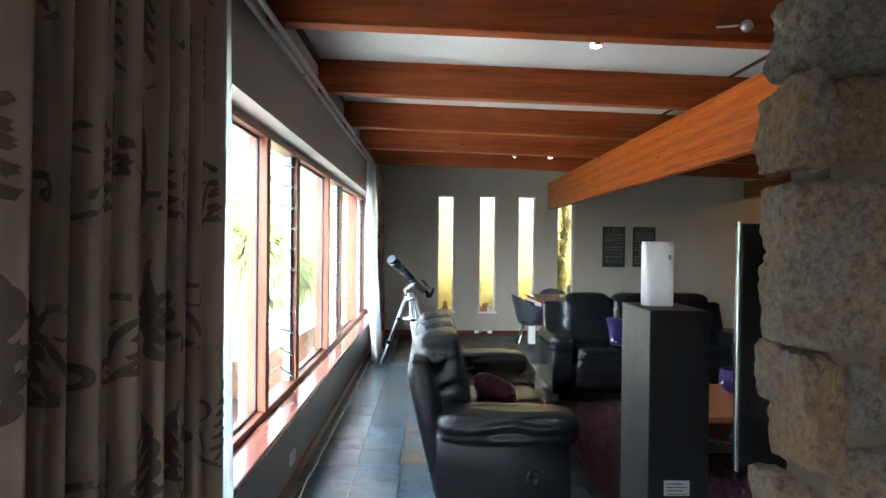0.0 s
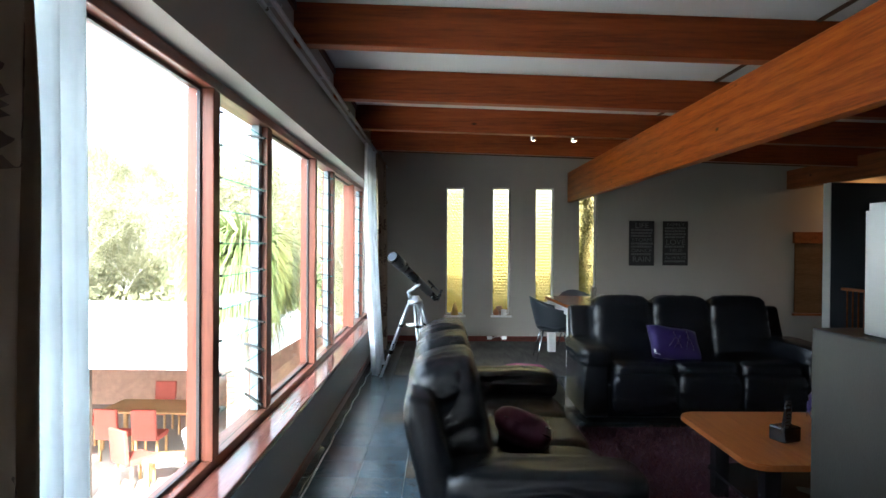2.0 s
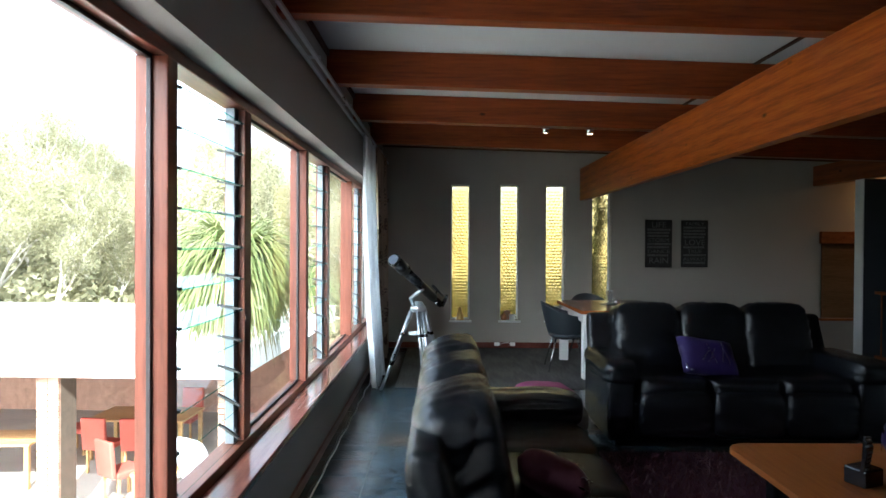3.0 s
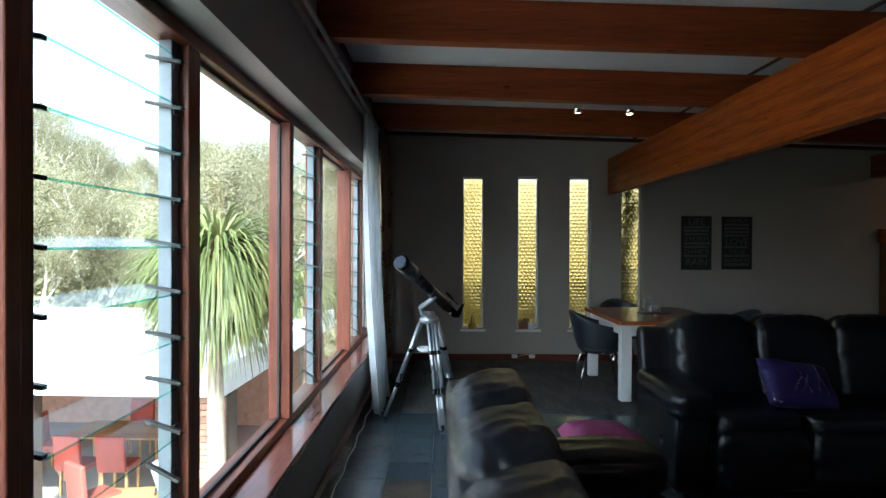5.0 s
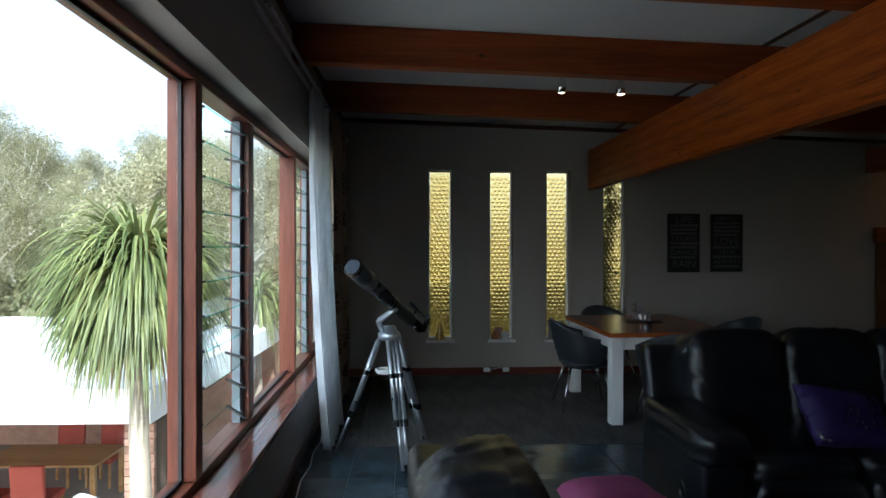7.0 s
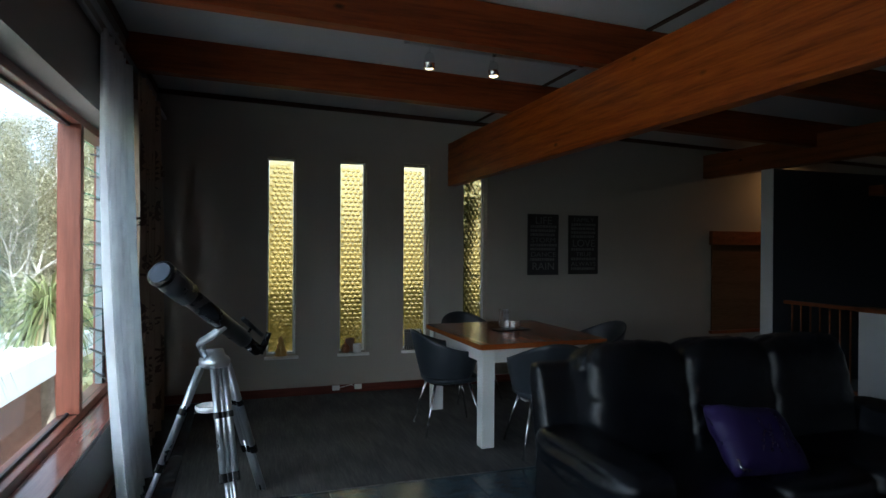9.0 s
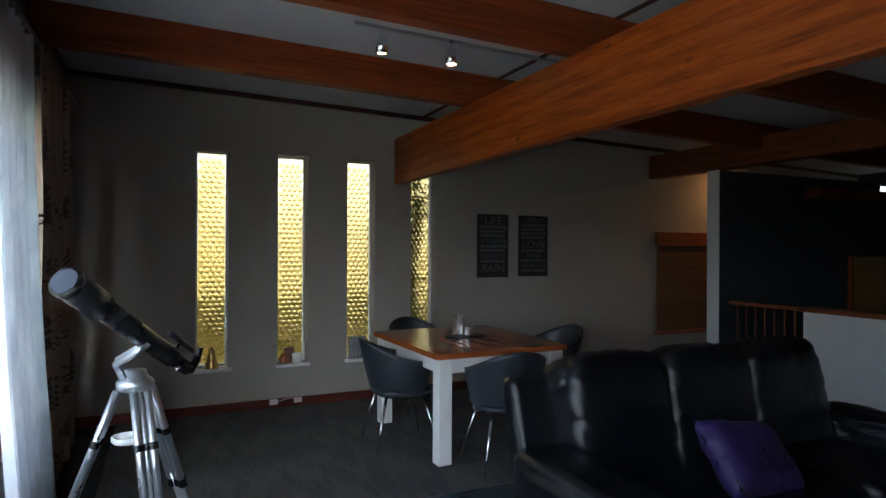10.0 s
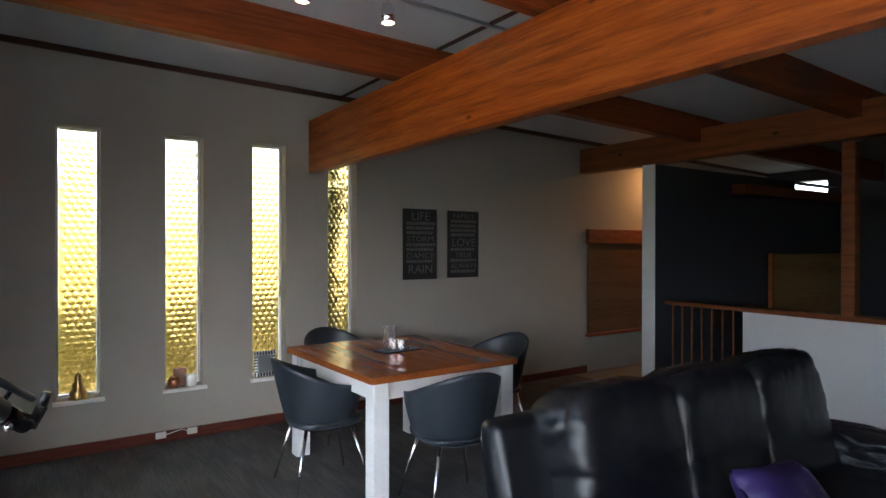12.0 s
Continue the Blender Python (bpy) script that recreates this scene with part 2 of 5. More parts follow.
M = {
    "wall": plain("wall_paint", (0.32, 0.305, 0.29), 0.85, var=0.05, scale=1.3, grain=160, relief=0.12),
    "north": plain("north_wall_paint", (0.36, 0.332, 0.295), 0.85, var=0.05, scale=1.3, grain=160, relief=0.12),
    "white": plain("white_paint", (0.80, 0.80, 0.79), 0.6, var=0.04, scale=2, relief=0.06),
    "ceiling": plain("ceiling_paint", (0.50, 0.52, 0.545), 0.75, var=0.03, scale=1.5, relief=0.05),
    "navy": plain("navy_paint", (0.045, 0.053, 0.066), 0.7, var=0.1, scale=1.5, relief=0.06),
    "beam": wood("pine_glulam", (0.165, 0.030, 0.003), (0.31, 0.066, 0.005), (0.41, 0.108, 0.009), 1, 0.40),
    "rafter": wood("pine_rafter", (0.12, 0.025, 0.005), (0.20, 0.043, 0.008), (0.26, 0.062, 0.012), 0, 0.45),
    "dark_beam": wood("dark_pine", (0.13, 0.040, 0.012), (0.21, 0.065, 0.02), (0.26, 0.085, 0.026), 1, 0.5),
    "strip": wood("cover_strip_wood", (0.05, 0.02, 0.012), (0.08, 0.035, 0.02), (0.11, 0.05, 0.03), 1, 0.6, False),
    "strip_x": wood("cover_strip_cross", (0.05, 0.02, 0.012), (0.08, 0.035, 0.02), (0.11, 0.05, 0.03), 0, 0.6, False),
    "frame": wood("meranti_upright", (0.105, 0.034, 0.021), (0.165, 0.054, 0.033), (0.21, 0.072, 0.045), 2, 0.34, False),
    "frame_y": wood("meranti_rail", (0.105, 0.034, 0.021), (0.165, 0.054, 0.033), (0.21, 0.072, 0.045), 1, 0.3, False),
    "skirt": wood("meranti_skirting", (0.08, 0.02, 0.013), (0.12, 0.03, 0.018), (0.15, 0.04, 0.024), 0, 0.35, False),
    "sill": wood("varnished_sill", (0.12, 0.042, 0.032), (0.17, 0.062, 0.046), (0.21, 0.08, 0.06), 1, 0.13, False),
    "olive": cloth("olive_grey_velvet", (0.10, 0.095, 0.075)),
    "bead": plain("black_bead", (0.03, 0.03, 0.03), 0.5),
    "alu": plain("aged_aluminium", (0.20, 0.23, 0.26), 0.5, 0.2, var=0.15, scale=8),
    "glass": glass("window_glass"),
    "louvre": glass("louvre_glass", (0.97, 1.0, 0.985), 0.6),
    "green_edge": glass("cut_glass_edge", (0.58, 0.88, 0.86), 0.5),
    "amber": amber_glass("amber_glass"),
    "slate": slate("slate"),
    "grout": plain("grout", (0.16, 0.17, 0.17), 0.9, var=0.15, scale=8, relief=0.3),
    "carpet": wood("charcoal_carpet", (0.042, 0.042, 0.044), (0.070, 0.070, 0.071), (0.11, 0.108, 0.106), 1, 0.75, False, 2.2),
    "leather": leather("black_leather", (0.006, 0.007, 0.0095)),
    "panel": plain("black_vinyl", (0.006, 0.007, 0.009), 0.36, var=0.15, scale=12, relief=0.2, spec=0.3),
    "plum": cloth("plum_satin", (0.065, 0.018, 0.032), rough=0.45),
    "purple": cloth("purple_satin", (0.030, 0.019, 0.085), rough=0.38),
    "sequin": plain("silver_sequins", (0.75, 0.75, 0.80), 0.18, 1.0, var=0.2, scale=60),
    "pink": cloth("magenta_cloth", (0.30, 0.07, 0.16), rough=0.6),
    "tabletop": wood("varnished_pine", (0.22, 0.055, 0.014), (0.31, 0.085, 0.020), (0.36, 0.11, 0.028), 1, 0.25),
    "coffee": wood("varnished_beech", (0.30, 0.085, 0.020), (0.40, 0.125, 0.030), (0.45, 0.155, 0.042), 1, 0.38, False),
    "shell": plain("charcoal_plastic", (0.024, 0.030, 0.038), 0.42, var=0.08, scale=4, relief=0.05),
    "chrome": plain("chrome", (0.82, 0.83, 0.85), 0.12, 1.0, var=0.04, relief=0.0),
    "black_ash": plain("black_ash_veneer", (0.005, 0.0055, 0.0068), 0.42, var=0.3, scale=9, grain=200, relief=0.2, spec=0.2),
    "gloss_black": plain("black_plastic", (0.012, 0.012, 0.013), 0.25, var=0.1, relief=0.02),
    "satin_white": plain("white_plastic", (0.80, 0.81, 0.82), 0.35, var=0.02, relief=0.02),
    "silver": plain("silver_paint", (0.46, 0.49, 0.53), 0.3, 0.8, var=0.06, relief=0.03),
    "tube_black": plain("telescope_black", (0.018, 0.020, 0.024), 0.28, var=0.1, relief=0.02),
    "lens_blue": plain("coated_lens", (0.02, 0.032, 0.055), 0.30, 0.0, var=0.05, relief=0),
    "drape": cloth("curtain_cloth", (0.37, 0.285, 0.215), 0.06),
    "print": cloth("curtain_print", (0.15, 0.112, 0.093), 0.03),
    "sheer": cloth("white_sheer", (0.86, 0.89, 0.93), 0.6),
    "stone": rock("field_stone"),
    "mortar": plain("mortar", (0.095, 0.070, 0.048), 0.95, var=0.3, scale=12, relief=0.9),
    "board": plain("chalk_black_board", (0.022, 0.022, 0.024), 0.7, var=0.2),
    "letter": plain("worn_letter_paint", (0.12, 0.12, 0.115), 0.75, var=0.3, scale=30),
    "brass": plain("brass", (0.55, 0.36, 0.13), 0.3, 0.9, var=0.15, scale=20),
    "copper": plain("copper", (0.40, 0.17, 0.08), 0.3, 0.9, var=0.15, scale=20),
    "pierced": plain("pierced_metal", (0.75, 0.75, 0.76), 0.25, 0.9, var=0.5, scale=70, grain=160, relief=0.25),
    "blind": wood("brown_blind", (0.11, 0.06, 0.03), (0.15, 0.085, 0.045), (0.18, 0.10, 0.055), 0, 0.14, False, 3),
    "render_white": plain("white_render", (0.80, 0.80, 0.78), 0.8, var=0.05, scale=1.2, relief=0.1),
    "brick": plain("brick", (0.33, 0.19, 0.13), 0.85, var=0.3, scale=9, relief=0.5, per_object=0.25),
    "patio": plain("patio_paving", (0.34, 0.31, 0.27), 0.85, var=0.2, scale=1.5, grain=40, relief=0.4),
    "red": cloth("terracotta_upholstery", (0.36, 0.085, 0.06)),
    "oak": wood("oiled_oak", (0.30, 0.16, 0.06), (0.42, 0.25, 0.10), (0.50, 0.31, 0.14), 0, 0.45, False),
    "bark": plain("pale_bark", (0.55, 0.51, 0.44), 0.9, var=0.35, scale=5, grain=30, relief=0.8),
    "trunk": plain("cordyline_bark", (0.34, 0.29, 0.22), 0.9, var=0.35, scale=9, grain=60, relief=0.9),
    "blade": leafy("cordyline_leaf", (0.085, 0.12, 0.035), (0.25, 0.27, 0.10)),
    "dry_blade": leafy("dry_leaf", (0.25, 0.20, 0.09), (0.36, 0.30, 0.15)),
    "gum": leafy("gum_leaf", (0.19, 0.19, 0.10), (0.42, 0.39, 0.24), 0.45),
    "ivy": leafy("ivy_leaf", (0.03, 0.06, 0.012), (0.10, 0.13, 0.03)),
    "hedge": leafy("hedge_leaf", (0.15, 0.16, 0.05), (0.34, 0.32, 0.13), 0.5),
    "earth": plain("hill_ground", (0.11, 0.10, 0.055), 0.95, var=0.4, scale=0.6, grain=9, relief=0.5),
}


# ---- building helpers ----
def part(name, bm, material, parent=None, label="", smooth=False):
    me = bpy.data.meshes.new(name)
    bmesh.ops.recalc_face_normals(bm, faces=bm.faces)
    bm.to_mesh(me)
    bm.free()
    me.materials.append(M[material])
    if smooth:
        me.shade_smooth()
    ob = new(name, me)
    if parent is not None:
        ob.parent = parent
    if label:
        ob["label"] = label
    return ob


def setting(name, bm, material, label, category, smooth=False):
    return tagged(part(name, bm, material, None, "", smooth), label, category, kind="structure")


def thing(name, label, category, m=None, group=""):
    ob = tagged(new(name), label, category, group)
    ob.empty_display_size = 0.1
    if m is not None:
        ob.matrix_basis = m
    return ob


def box(bm, x0, x1, y0, y1, z0, z1, bev=0.0, m=None, seg=2):
    made = bmesh.ops.create_cube(bm, size=1, matrix=Matrix.Translation(((x0 + x1) / 2, (y0 + y1) / 2, (z0 + z1) / 2)) @ Matrix.Diagonal((x1 - x0, y1 - y0, z1 - z0, 1)))
    vs = made["verts"]
    if bev:
        es = list({e for v in vs for e in v.link_edges})
        vs = list({v for f in bmesh.ops.bevel(bm, geom=es, offset=bev, segments=seg, affect="EDGES", profile=0.5)["faces"] for v in f.verts} | {v for v in vs if v.is_valid})
    if m is not None:
        bmesh.ops.transform(bm, matrix=m, verts=[v for v in vs if v.is_valid])
    return bm


def boxed(*a, **k):
    return box(bmesh.new(), *a, **k)


def tube(bm, pts, r, seg=12, r1=None, cap=True):
    """A round bar along points, from radius r to r1; r may be a list."""
    pts = [Vector(p) for p in pts]
    k = len(pts)
    rr = list(r) if isinstance(r, (list, tuple)) else [r + ((r if r1 is None else r1) - r) * i / max(1, k - 1) for i in range(k)]
    rings, ref = [], None
    for i, p in enumerate(pts):
        d = (pts[min(i + 1, k - 1)] - pts[max(i - 1, 0)]).normalized()
        if ref is None:
            ref = d.orthogonal().normalized()
        ref = (ref - d * ref.dot(d)).normalized()
        c = d.cross(ref)
        rings.append([bm.verts.new(p + rr[i] * (ref * math.cos(a) + c * math.sin(a))) for a in [2 * math.pi * j / seg for j in range(seg)]])
    for a, b in zip(rings, rings[1:]):
        for j in range(seg):
            bm.faces.new((a[j], a[(j + 1) % seg], b[(j + 1) % seg], b[j]))
    if cap:
        bm.faces.new(rings[0][::-1])
        bm.faces.new(rings[-1])
    return bm


def tubed(*a, **k):
    return tube(bmesh.new(), *a, **k)


def lathe(profile, seg=28, m=None):
    bm = bmesh.new()
    rings = [[bm.verts.new((max(r, 1e-4) * math.cos(a), max(r, 1e-4) * math.sin(a), z)) for a in [2 * math.pi * j / seg for j in range(seg)]] for r, z in profile]
    for a, b in zip(rings, rings[1:]):
        for j in range(seg):
            bm.faces.new((a[j], a[(j + 1) % seg], b[(j + 1) % seg], b[j]))
    bm.faces.new(rings[0][::-1])
    bm.faces.new(rings[-1])
    if m is not None:
        bm.transform(m)
    return bm


def puff(size, at=(0, 0, 0), e=0.4, nu=28, nv=18, wrinkle=0.0, freq=6.0, m=None, seed=0, bm=None, gather=0.0):
    """A padded, rounded block with creases."""
    bm = bmesh.new() if bm is None else bm
    sx, sy, sz = (s / 2 for s in size)

    k, n = 2 / e, max(10, nu // 3)
    tr = Matrix.Translation(at) @ (m if m is not None else Matrix())
    seen = {}

    def vert(i, j, f):
        a, b = math.tan((2 * i / n - 1) * math.pi / 4), math.tan((2 * j / n - 1) * math.pi / 4)
        c = (1.0, a, b) if f < 2 else ((a, 1.0, b) if f < 4 else (a, b, 1.0))
        c = Vector(c if f % 2 == 0 else [(-v if q == f // 2 else v) for q, v in enumerate(c)])
        key = tuple(round(v, 4) for v in c)
        if key in seen:
            return seen[key]
        c /= (abs(c.x) ** k + abs(c.y) ** k + abs(c.z) ** k) ** (1 / k)
        p = Vector((c.x * sx, c.y * sy, c.z * sz))
        out = Vector((c.x, c.y, c.z)).normalized()
        if wrinkle:
            q = Vector((p.x * freq + seed * 7.3, p.y * freq + seed, p.z * freq * 1.7))
            p += out * min(sx, sy, sz) * 0.9 * wrinkle * (noise.noise(q) + 0.6 * (abs(noise.noise(q * 2.3)) - 0.3))
        if gather:
            q = noise.noise((p.x * 9 + seed, p.z * 5, p.y * 5)) * 2.5
            end = min(1, abs(c.x)) ** 4
            p += out * gather * end * (math.sin(p.z * 95 + q) * 0.6 + math.sin(p.z * 51 + 2 * q + seed))
            p += out * gather * 0.5 * max(0, c.z) ** 3 * math.sin(p.x * 70 + 2 * q)
        seen[key] = bm.verts.new(tr @ p)
        return seen[key]
    for f in range(6):
        for i in range(n):
            for j in range(n):
                bm.faces.new((vert(i, j, f), vert(i + 1, j, f), vert(i + 1, j + 1, f), vert(i, j + 1, f)))
    return bm


def holed(u0, u1, z0, z1, holes, place, thick):
    """A wall from u0 to u1 and z0 to z1 with openings (u0, u1, z0, z1) through it; place(u, depth, z) gives the point."""
    us = sorted({u0, u1, *(h[k] for h in holes for k in (0, 1))})
    zs = sorted({z0, z1, *(h[k] for h in holes for k in (2, 3))})
    bm, seen = bmesh.new(), {}

    def vert(i, d, k):
        if (i, d, k) not in seen:
            seen[i, d, k] = bm.verts.new(place(us[i], d * thick, zs[k]))
        return seen[i, d, k]

    def solid(i, k):
        if not (0 <= i < len(us) - 1 and 0 <= k < len(zs) - 1):
            return False
        u, z = (us[i] + us[i + 1]) / 2, (zs[k] + zs[k + 1]) / 2
        return not any(h[0] < u < h[1] and h[2] < z < h[3] for h in holes)
    for i in range(len(us) - 1):
        for k in range(len(zs) - 1):
            if not solid(i, k):
                continue
            for d in (0, 1):
                bm.faces.new([vert(i, d, k), vert(i + 1, d, k), vert(i + 1, d, k + 1), vert(i, d, k + 1)])
            for di, dk, a, b in ((-1, 0, (i, k), (i, k + 1)), (1, 0, (i + 1, k), (i + 1, k + 1)), (0, -1, (i, k), (i + 1, k)), (0, 1, (i, k + 1), (i + 1, k + 1))):
                if not solid(i + di, k + dk):
                    bm.faces.new([vert(a[0], 0, a[1]), vert(b[0], 0, b[1]), vert(b[0], 1, b[1]), vert(a[0], 1, a[1])])
    return bm


# ---- the room: floor, walls, ceiling ----
NORTH, WEST, FALL = 9.48, -1.055, 0.027
SLITS = [(-0.065, 0.215), (0.648, 0.926), (1.315, 1.599), (1.985, 2.265)]
SLIT_Z = (0.405, 2.37)
WIN_Z = (0.44, 2.235)


def ceil_at(x):
    """Height of the ceiling, which falls a little away from the window wall."""
    return 2.92 - FALL * x


def sloped(x0, x1, y0, y1, z0, z1, bev=0.0):
    """A bar across the room that follows the ceiling's fall; z0 and z1 are measured from the ceiling."""
    bm = boxed(x0, x1, y0, y1, z0, z1, bev)
    for v in bm.verts:
        v.co.z += ceil_at(v.co.x)
    return bm


setting("floor", boxed(-1.3, 9.6, -3.2, 9.7, -0.30, -0.012), "grout", "grey grouted bed under the slate floor", "floor")
setting("wall_north", holed(-1.3, 9.6, 0, 3.1, [(*s, *SLIT_Z) for s in SLITS], lambda u, d, z: (u, NORTH + d, z), 0.2), "north", "grey-white plastered end wall with four slit openings", "wall")
# The rear opening (-3.0 to -1.55) is unseen, added to let in side light.
setting("wall_west", holed(-3.2, NORTH, -0.2, 3.1, [(0.55, 8.75, *WIN_Z), (-3.0, -1.55, *WIN_Z)], lambda u, d, z: (WEST - d, u, z), 0.26), "wall", "grey plastered wall with a long window opening", "wall")
# Unseen opening behind the camera, added so that light reaches pier and curtain.
setting("wall_south", holed(-1.30, 9.6, -0.2, 3.1, [(-0.4, 0.05, 1.45, 2.1)], lambda u, d, z: (u, -3.2 - d, z), 0.2), "wall", "plain plastered wall, unseen, with one opening added to let in light", "wall")
setting("wall_east", holed(-3.2, NORTH, -0.2, 3.1, [(8.6, 9.4, 2.28, 2.50)], lambda u, d, z: (9.4 + d, u, z), 0.2), "navy", "navy painted wall with a high strip window", "wall")
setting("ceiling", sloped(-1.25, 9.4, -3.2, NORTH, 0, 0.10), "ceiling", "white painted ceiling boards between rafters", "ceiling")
# South overhang is unseen, lengthened to keep sun out of the south opening.
setting("roof", boxed(-1.36, 9.9, -6.2, 9.75, 3.12, 3.27), "render_white", "flat unseen roof slab with a shallow west eave and a long south overhang added as sunshade", "roof")

# rafters across the room, on the deep beam
for y in (-3.01, -1.66, -0.31, 1.04, 2.40, 3.85, 5.21, 6.52, 7.90):
    tagged(part("rafter", sloped(WEST + 0.002, 9.4, y, y + 0.11, -0.252, -0.001, 0.006), "rafter"), "red-brown stained pine rafter under the white ceiling", "rafter", "rafters", "structure")
tagged(part("main_beam", boxed(1.80, 1.895, -3.2, NORTH, 2.148, 2.605, 0.008), "beam"), "deep orange pine beam with knots carrying the rafters", "beam", kind="structure")
tagged(part("lower_beam", boxed(5.18, 5.32, -3.2, NORTH, 2.375, 2.66, 0.008), "dark_beam"), "dark pine beam over the half wall", "beam", kind="structure")
setting("trim_ceiling", sloped(2.10, 2.13, -3.2, NORTH, -0.012, -0.001), "strip", "dark cover strip between ceiling boards", "trim")
setting("trim_north", sloped(WEST, 9.4, NORTH - 0.03, NORTH - 0.002, -0.045, -0.003), "strip_x", "dark timber strip along the top of the end wall", "trim")
setting("trim_west", boxed(WEST + 0.002, WEST + 0.02, -3.2, NORTH - 0.04, 2.893, 2.94), "strip", "dark timber wall plate under the rafters", "trim")
setting("baseboard_north", boxed(WEST + 0.02, 5.30, NORTH - 0.022, NORTH - 0.002, 0.0, 0.085, 0.004), "skirt", "red-brown timber skirting along the end wall", "baseboard")
setting("baseboard_west", boxed(WEST + 0.002, WEST + 0.02, -3.2, NORTH - 0.03, 0.0, 0.07, 0.004), "frame_y", "red-brown timber skirting under the long window", "baseboard")

# ---- the long window ----
win = tagged(new("window_1"), "long red-brown timber window with fixed panes and glass louvres", "window", kind="structure")
XI, XO = -1.18, -1.26
Y0, Y1, Z0, Z1 = 0.55, 8.75, 0.515, 2.18
part("window_sill", boxed(XI + 0.002, WEST + 0.035, Y0, Y1, 0.437, 0.474, 0.006), "sill", win, "glossy red-brown timber sill board")
part("window_frame", boxed(XO - 0.03, XI, Y0, Y1, Z1 + 0.002, 2.233, 0.005), "frame_y", win)
part("window_frame", boxed(XO - 0.03, XI, Y0, Y1, 0.442, Z0 - 0.002, 0.005), "frame_y", win)
fixed, louvres = [], []
for m in (0.70, 2.895, 5.09, 7.26):
    part("mullion", boxed(XO - 0.03, XI + 0.010, m, m + 0.045, Z0, Z1, 0.005), "frame", win)
    part("mullion", boxed(XO - 0.03, XI + 0.005, m + 0.047, m + 0.092, Z0, Z1, 0.005), "frame", win)
    louvres.append((m + 0.092, m + 0.885))
    if m + 0.91 < Y1 - 0.2:
        part("mullion", boxed(XO - 0.03, XI - 0.005, m + 0.887, m + 0.985, Z0, Z1, 0.005), "frame", win)
        fixed.append((m + 0.985, min(Y1, m + 2.193)))
for a, b in fixed:
    pane = part("pane", boxed(XO + 0.012, XO + 0.018, a + 0.004, b - 0.004, Z0 + 0.002, Z1 - 0.002), "glass", win, "clear fixed pane")
    pane.visible_shadow = False
    bead = bmesh.new()
    for y0, y1, z0, z1 in ((a, b, Z0, Z0 + 0.015), (a, b, Z1 - 0.015, Z1), (a, a + 0.014, Z0 + 0.017, Z1 - 0.017), (b - 0.014, b, Z0 + 0.017, Z1 - 0.017)):
        box(bead, XO + 0.02, XO + 0.034, y0, y1, z0, z1)
    part("glazing_bead", bead, "bead", win)
for a, b in louvres:
    for y0, y1 in ((a, a + 0.03), (b - 0.055, b)):
        chan = part("louvre_channel", boxed(XO - 0.005, XO + 0.04, y0, y1, Z0 + 0.002, Z1 - 0.002, 0.003), "alu", win, "grey aluminium louvre channel")
        studs = bmesh.new()
        for k in range(11):
            z = Z0 + 0.06 + k * 0.152
            box(studs, XO + 0.0402, XO + 0.046, y0 + 0.008, y1 - 0.008, z - 0.012, z + 0.012, 0.002)
        part("clip_rivet", studs, "alu", chan)
    for k in range(11):
        z = Z0 + 0.075 + k * 0.152
        tilt = 10 if k > 2 else (34, 28, 18)[k]
        at = Matrix.Translation((XO + 0.01, 0, z)) @ pose(0, 0, 0, 0, tilt, 0)
        bl = boxed(-0.078, 0.078, a + 0.03, b - 0.056, -0.003, 0.003)
        bl.transform(at)
        blade = part("louvre_blade", bl, "louvre", win, "clear glass louvre blade")
        blade.visible_shadow = False
        ed = boxed(0.0782, 0.080, a + 0.03, b - 0.056, -0.003, 0.003)
        ed.transform(at)
        part("edge", ed, "green_edge", blade, "green cut glass edge")
        cl = bmesh.new()
        for y0 in (a + 0.031, b - 0.075):
            box(cl, -0.05, 0.070, y0, y0 + 0.018, -0.0055, 0.0055)
        cl.transform(at)
        part("clip", cl, "bead", blade, "dark louvre clip")

# double curtain rail on the wall over the window
rail = thing("curtain_rail", "white double curtain rail on the wall above the window", "curtain rail")
for k, (x, z) in enumerate(((WEST + 0.035, 2.635), (WEST + 0.085, 2.65))):
    part("track", boxed(x - 0.011, x + 0.011, -0.4, 9.38, z - 0.012, z + 0.012, 0.004), "silver", rail)
for y in (0.6, 1.9, 3.2, 4.5, 5.8, 7.1, 8.4):
    part("bracket", boxed(WEST + 0.002, WEST + 0.10, y, y + 0.02, 2.663, 2.677, 0.002), "silver", rail)

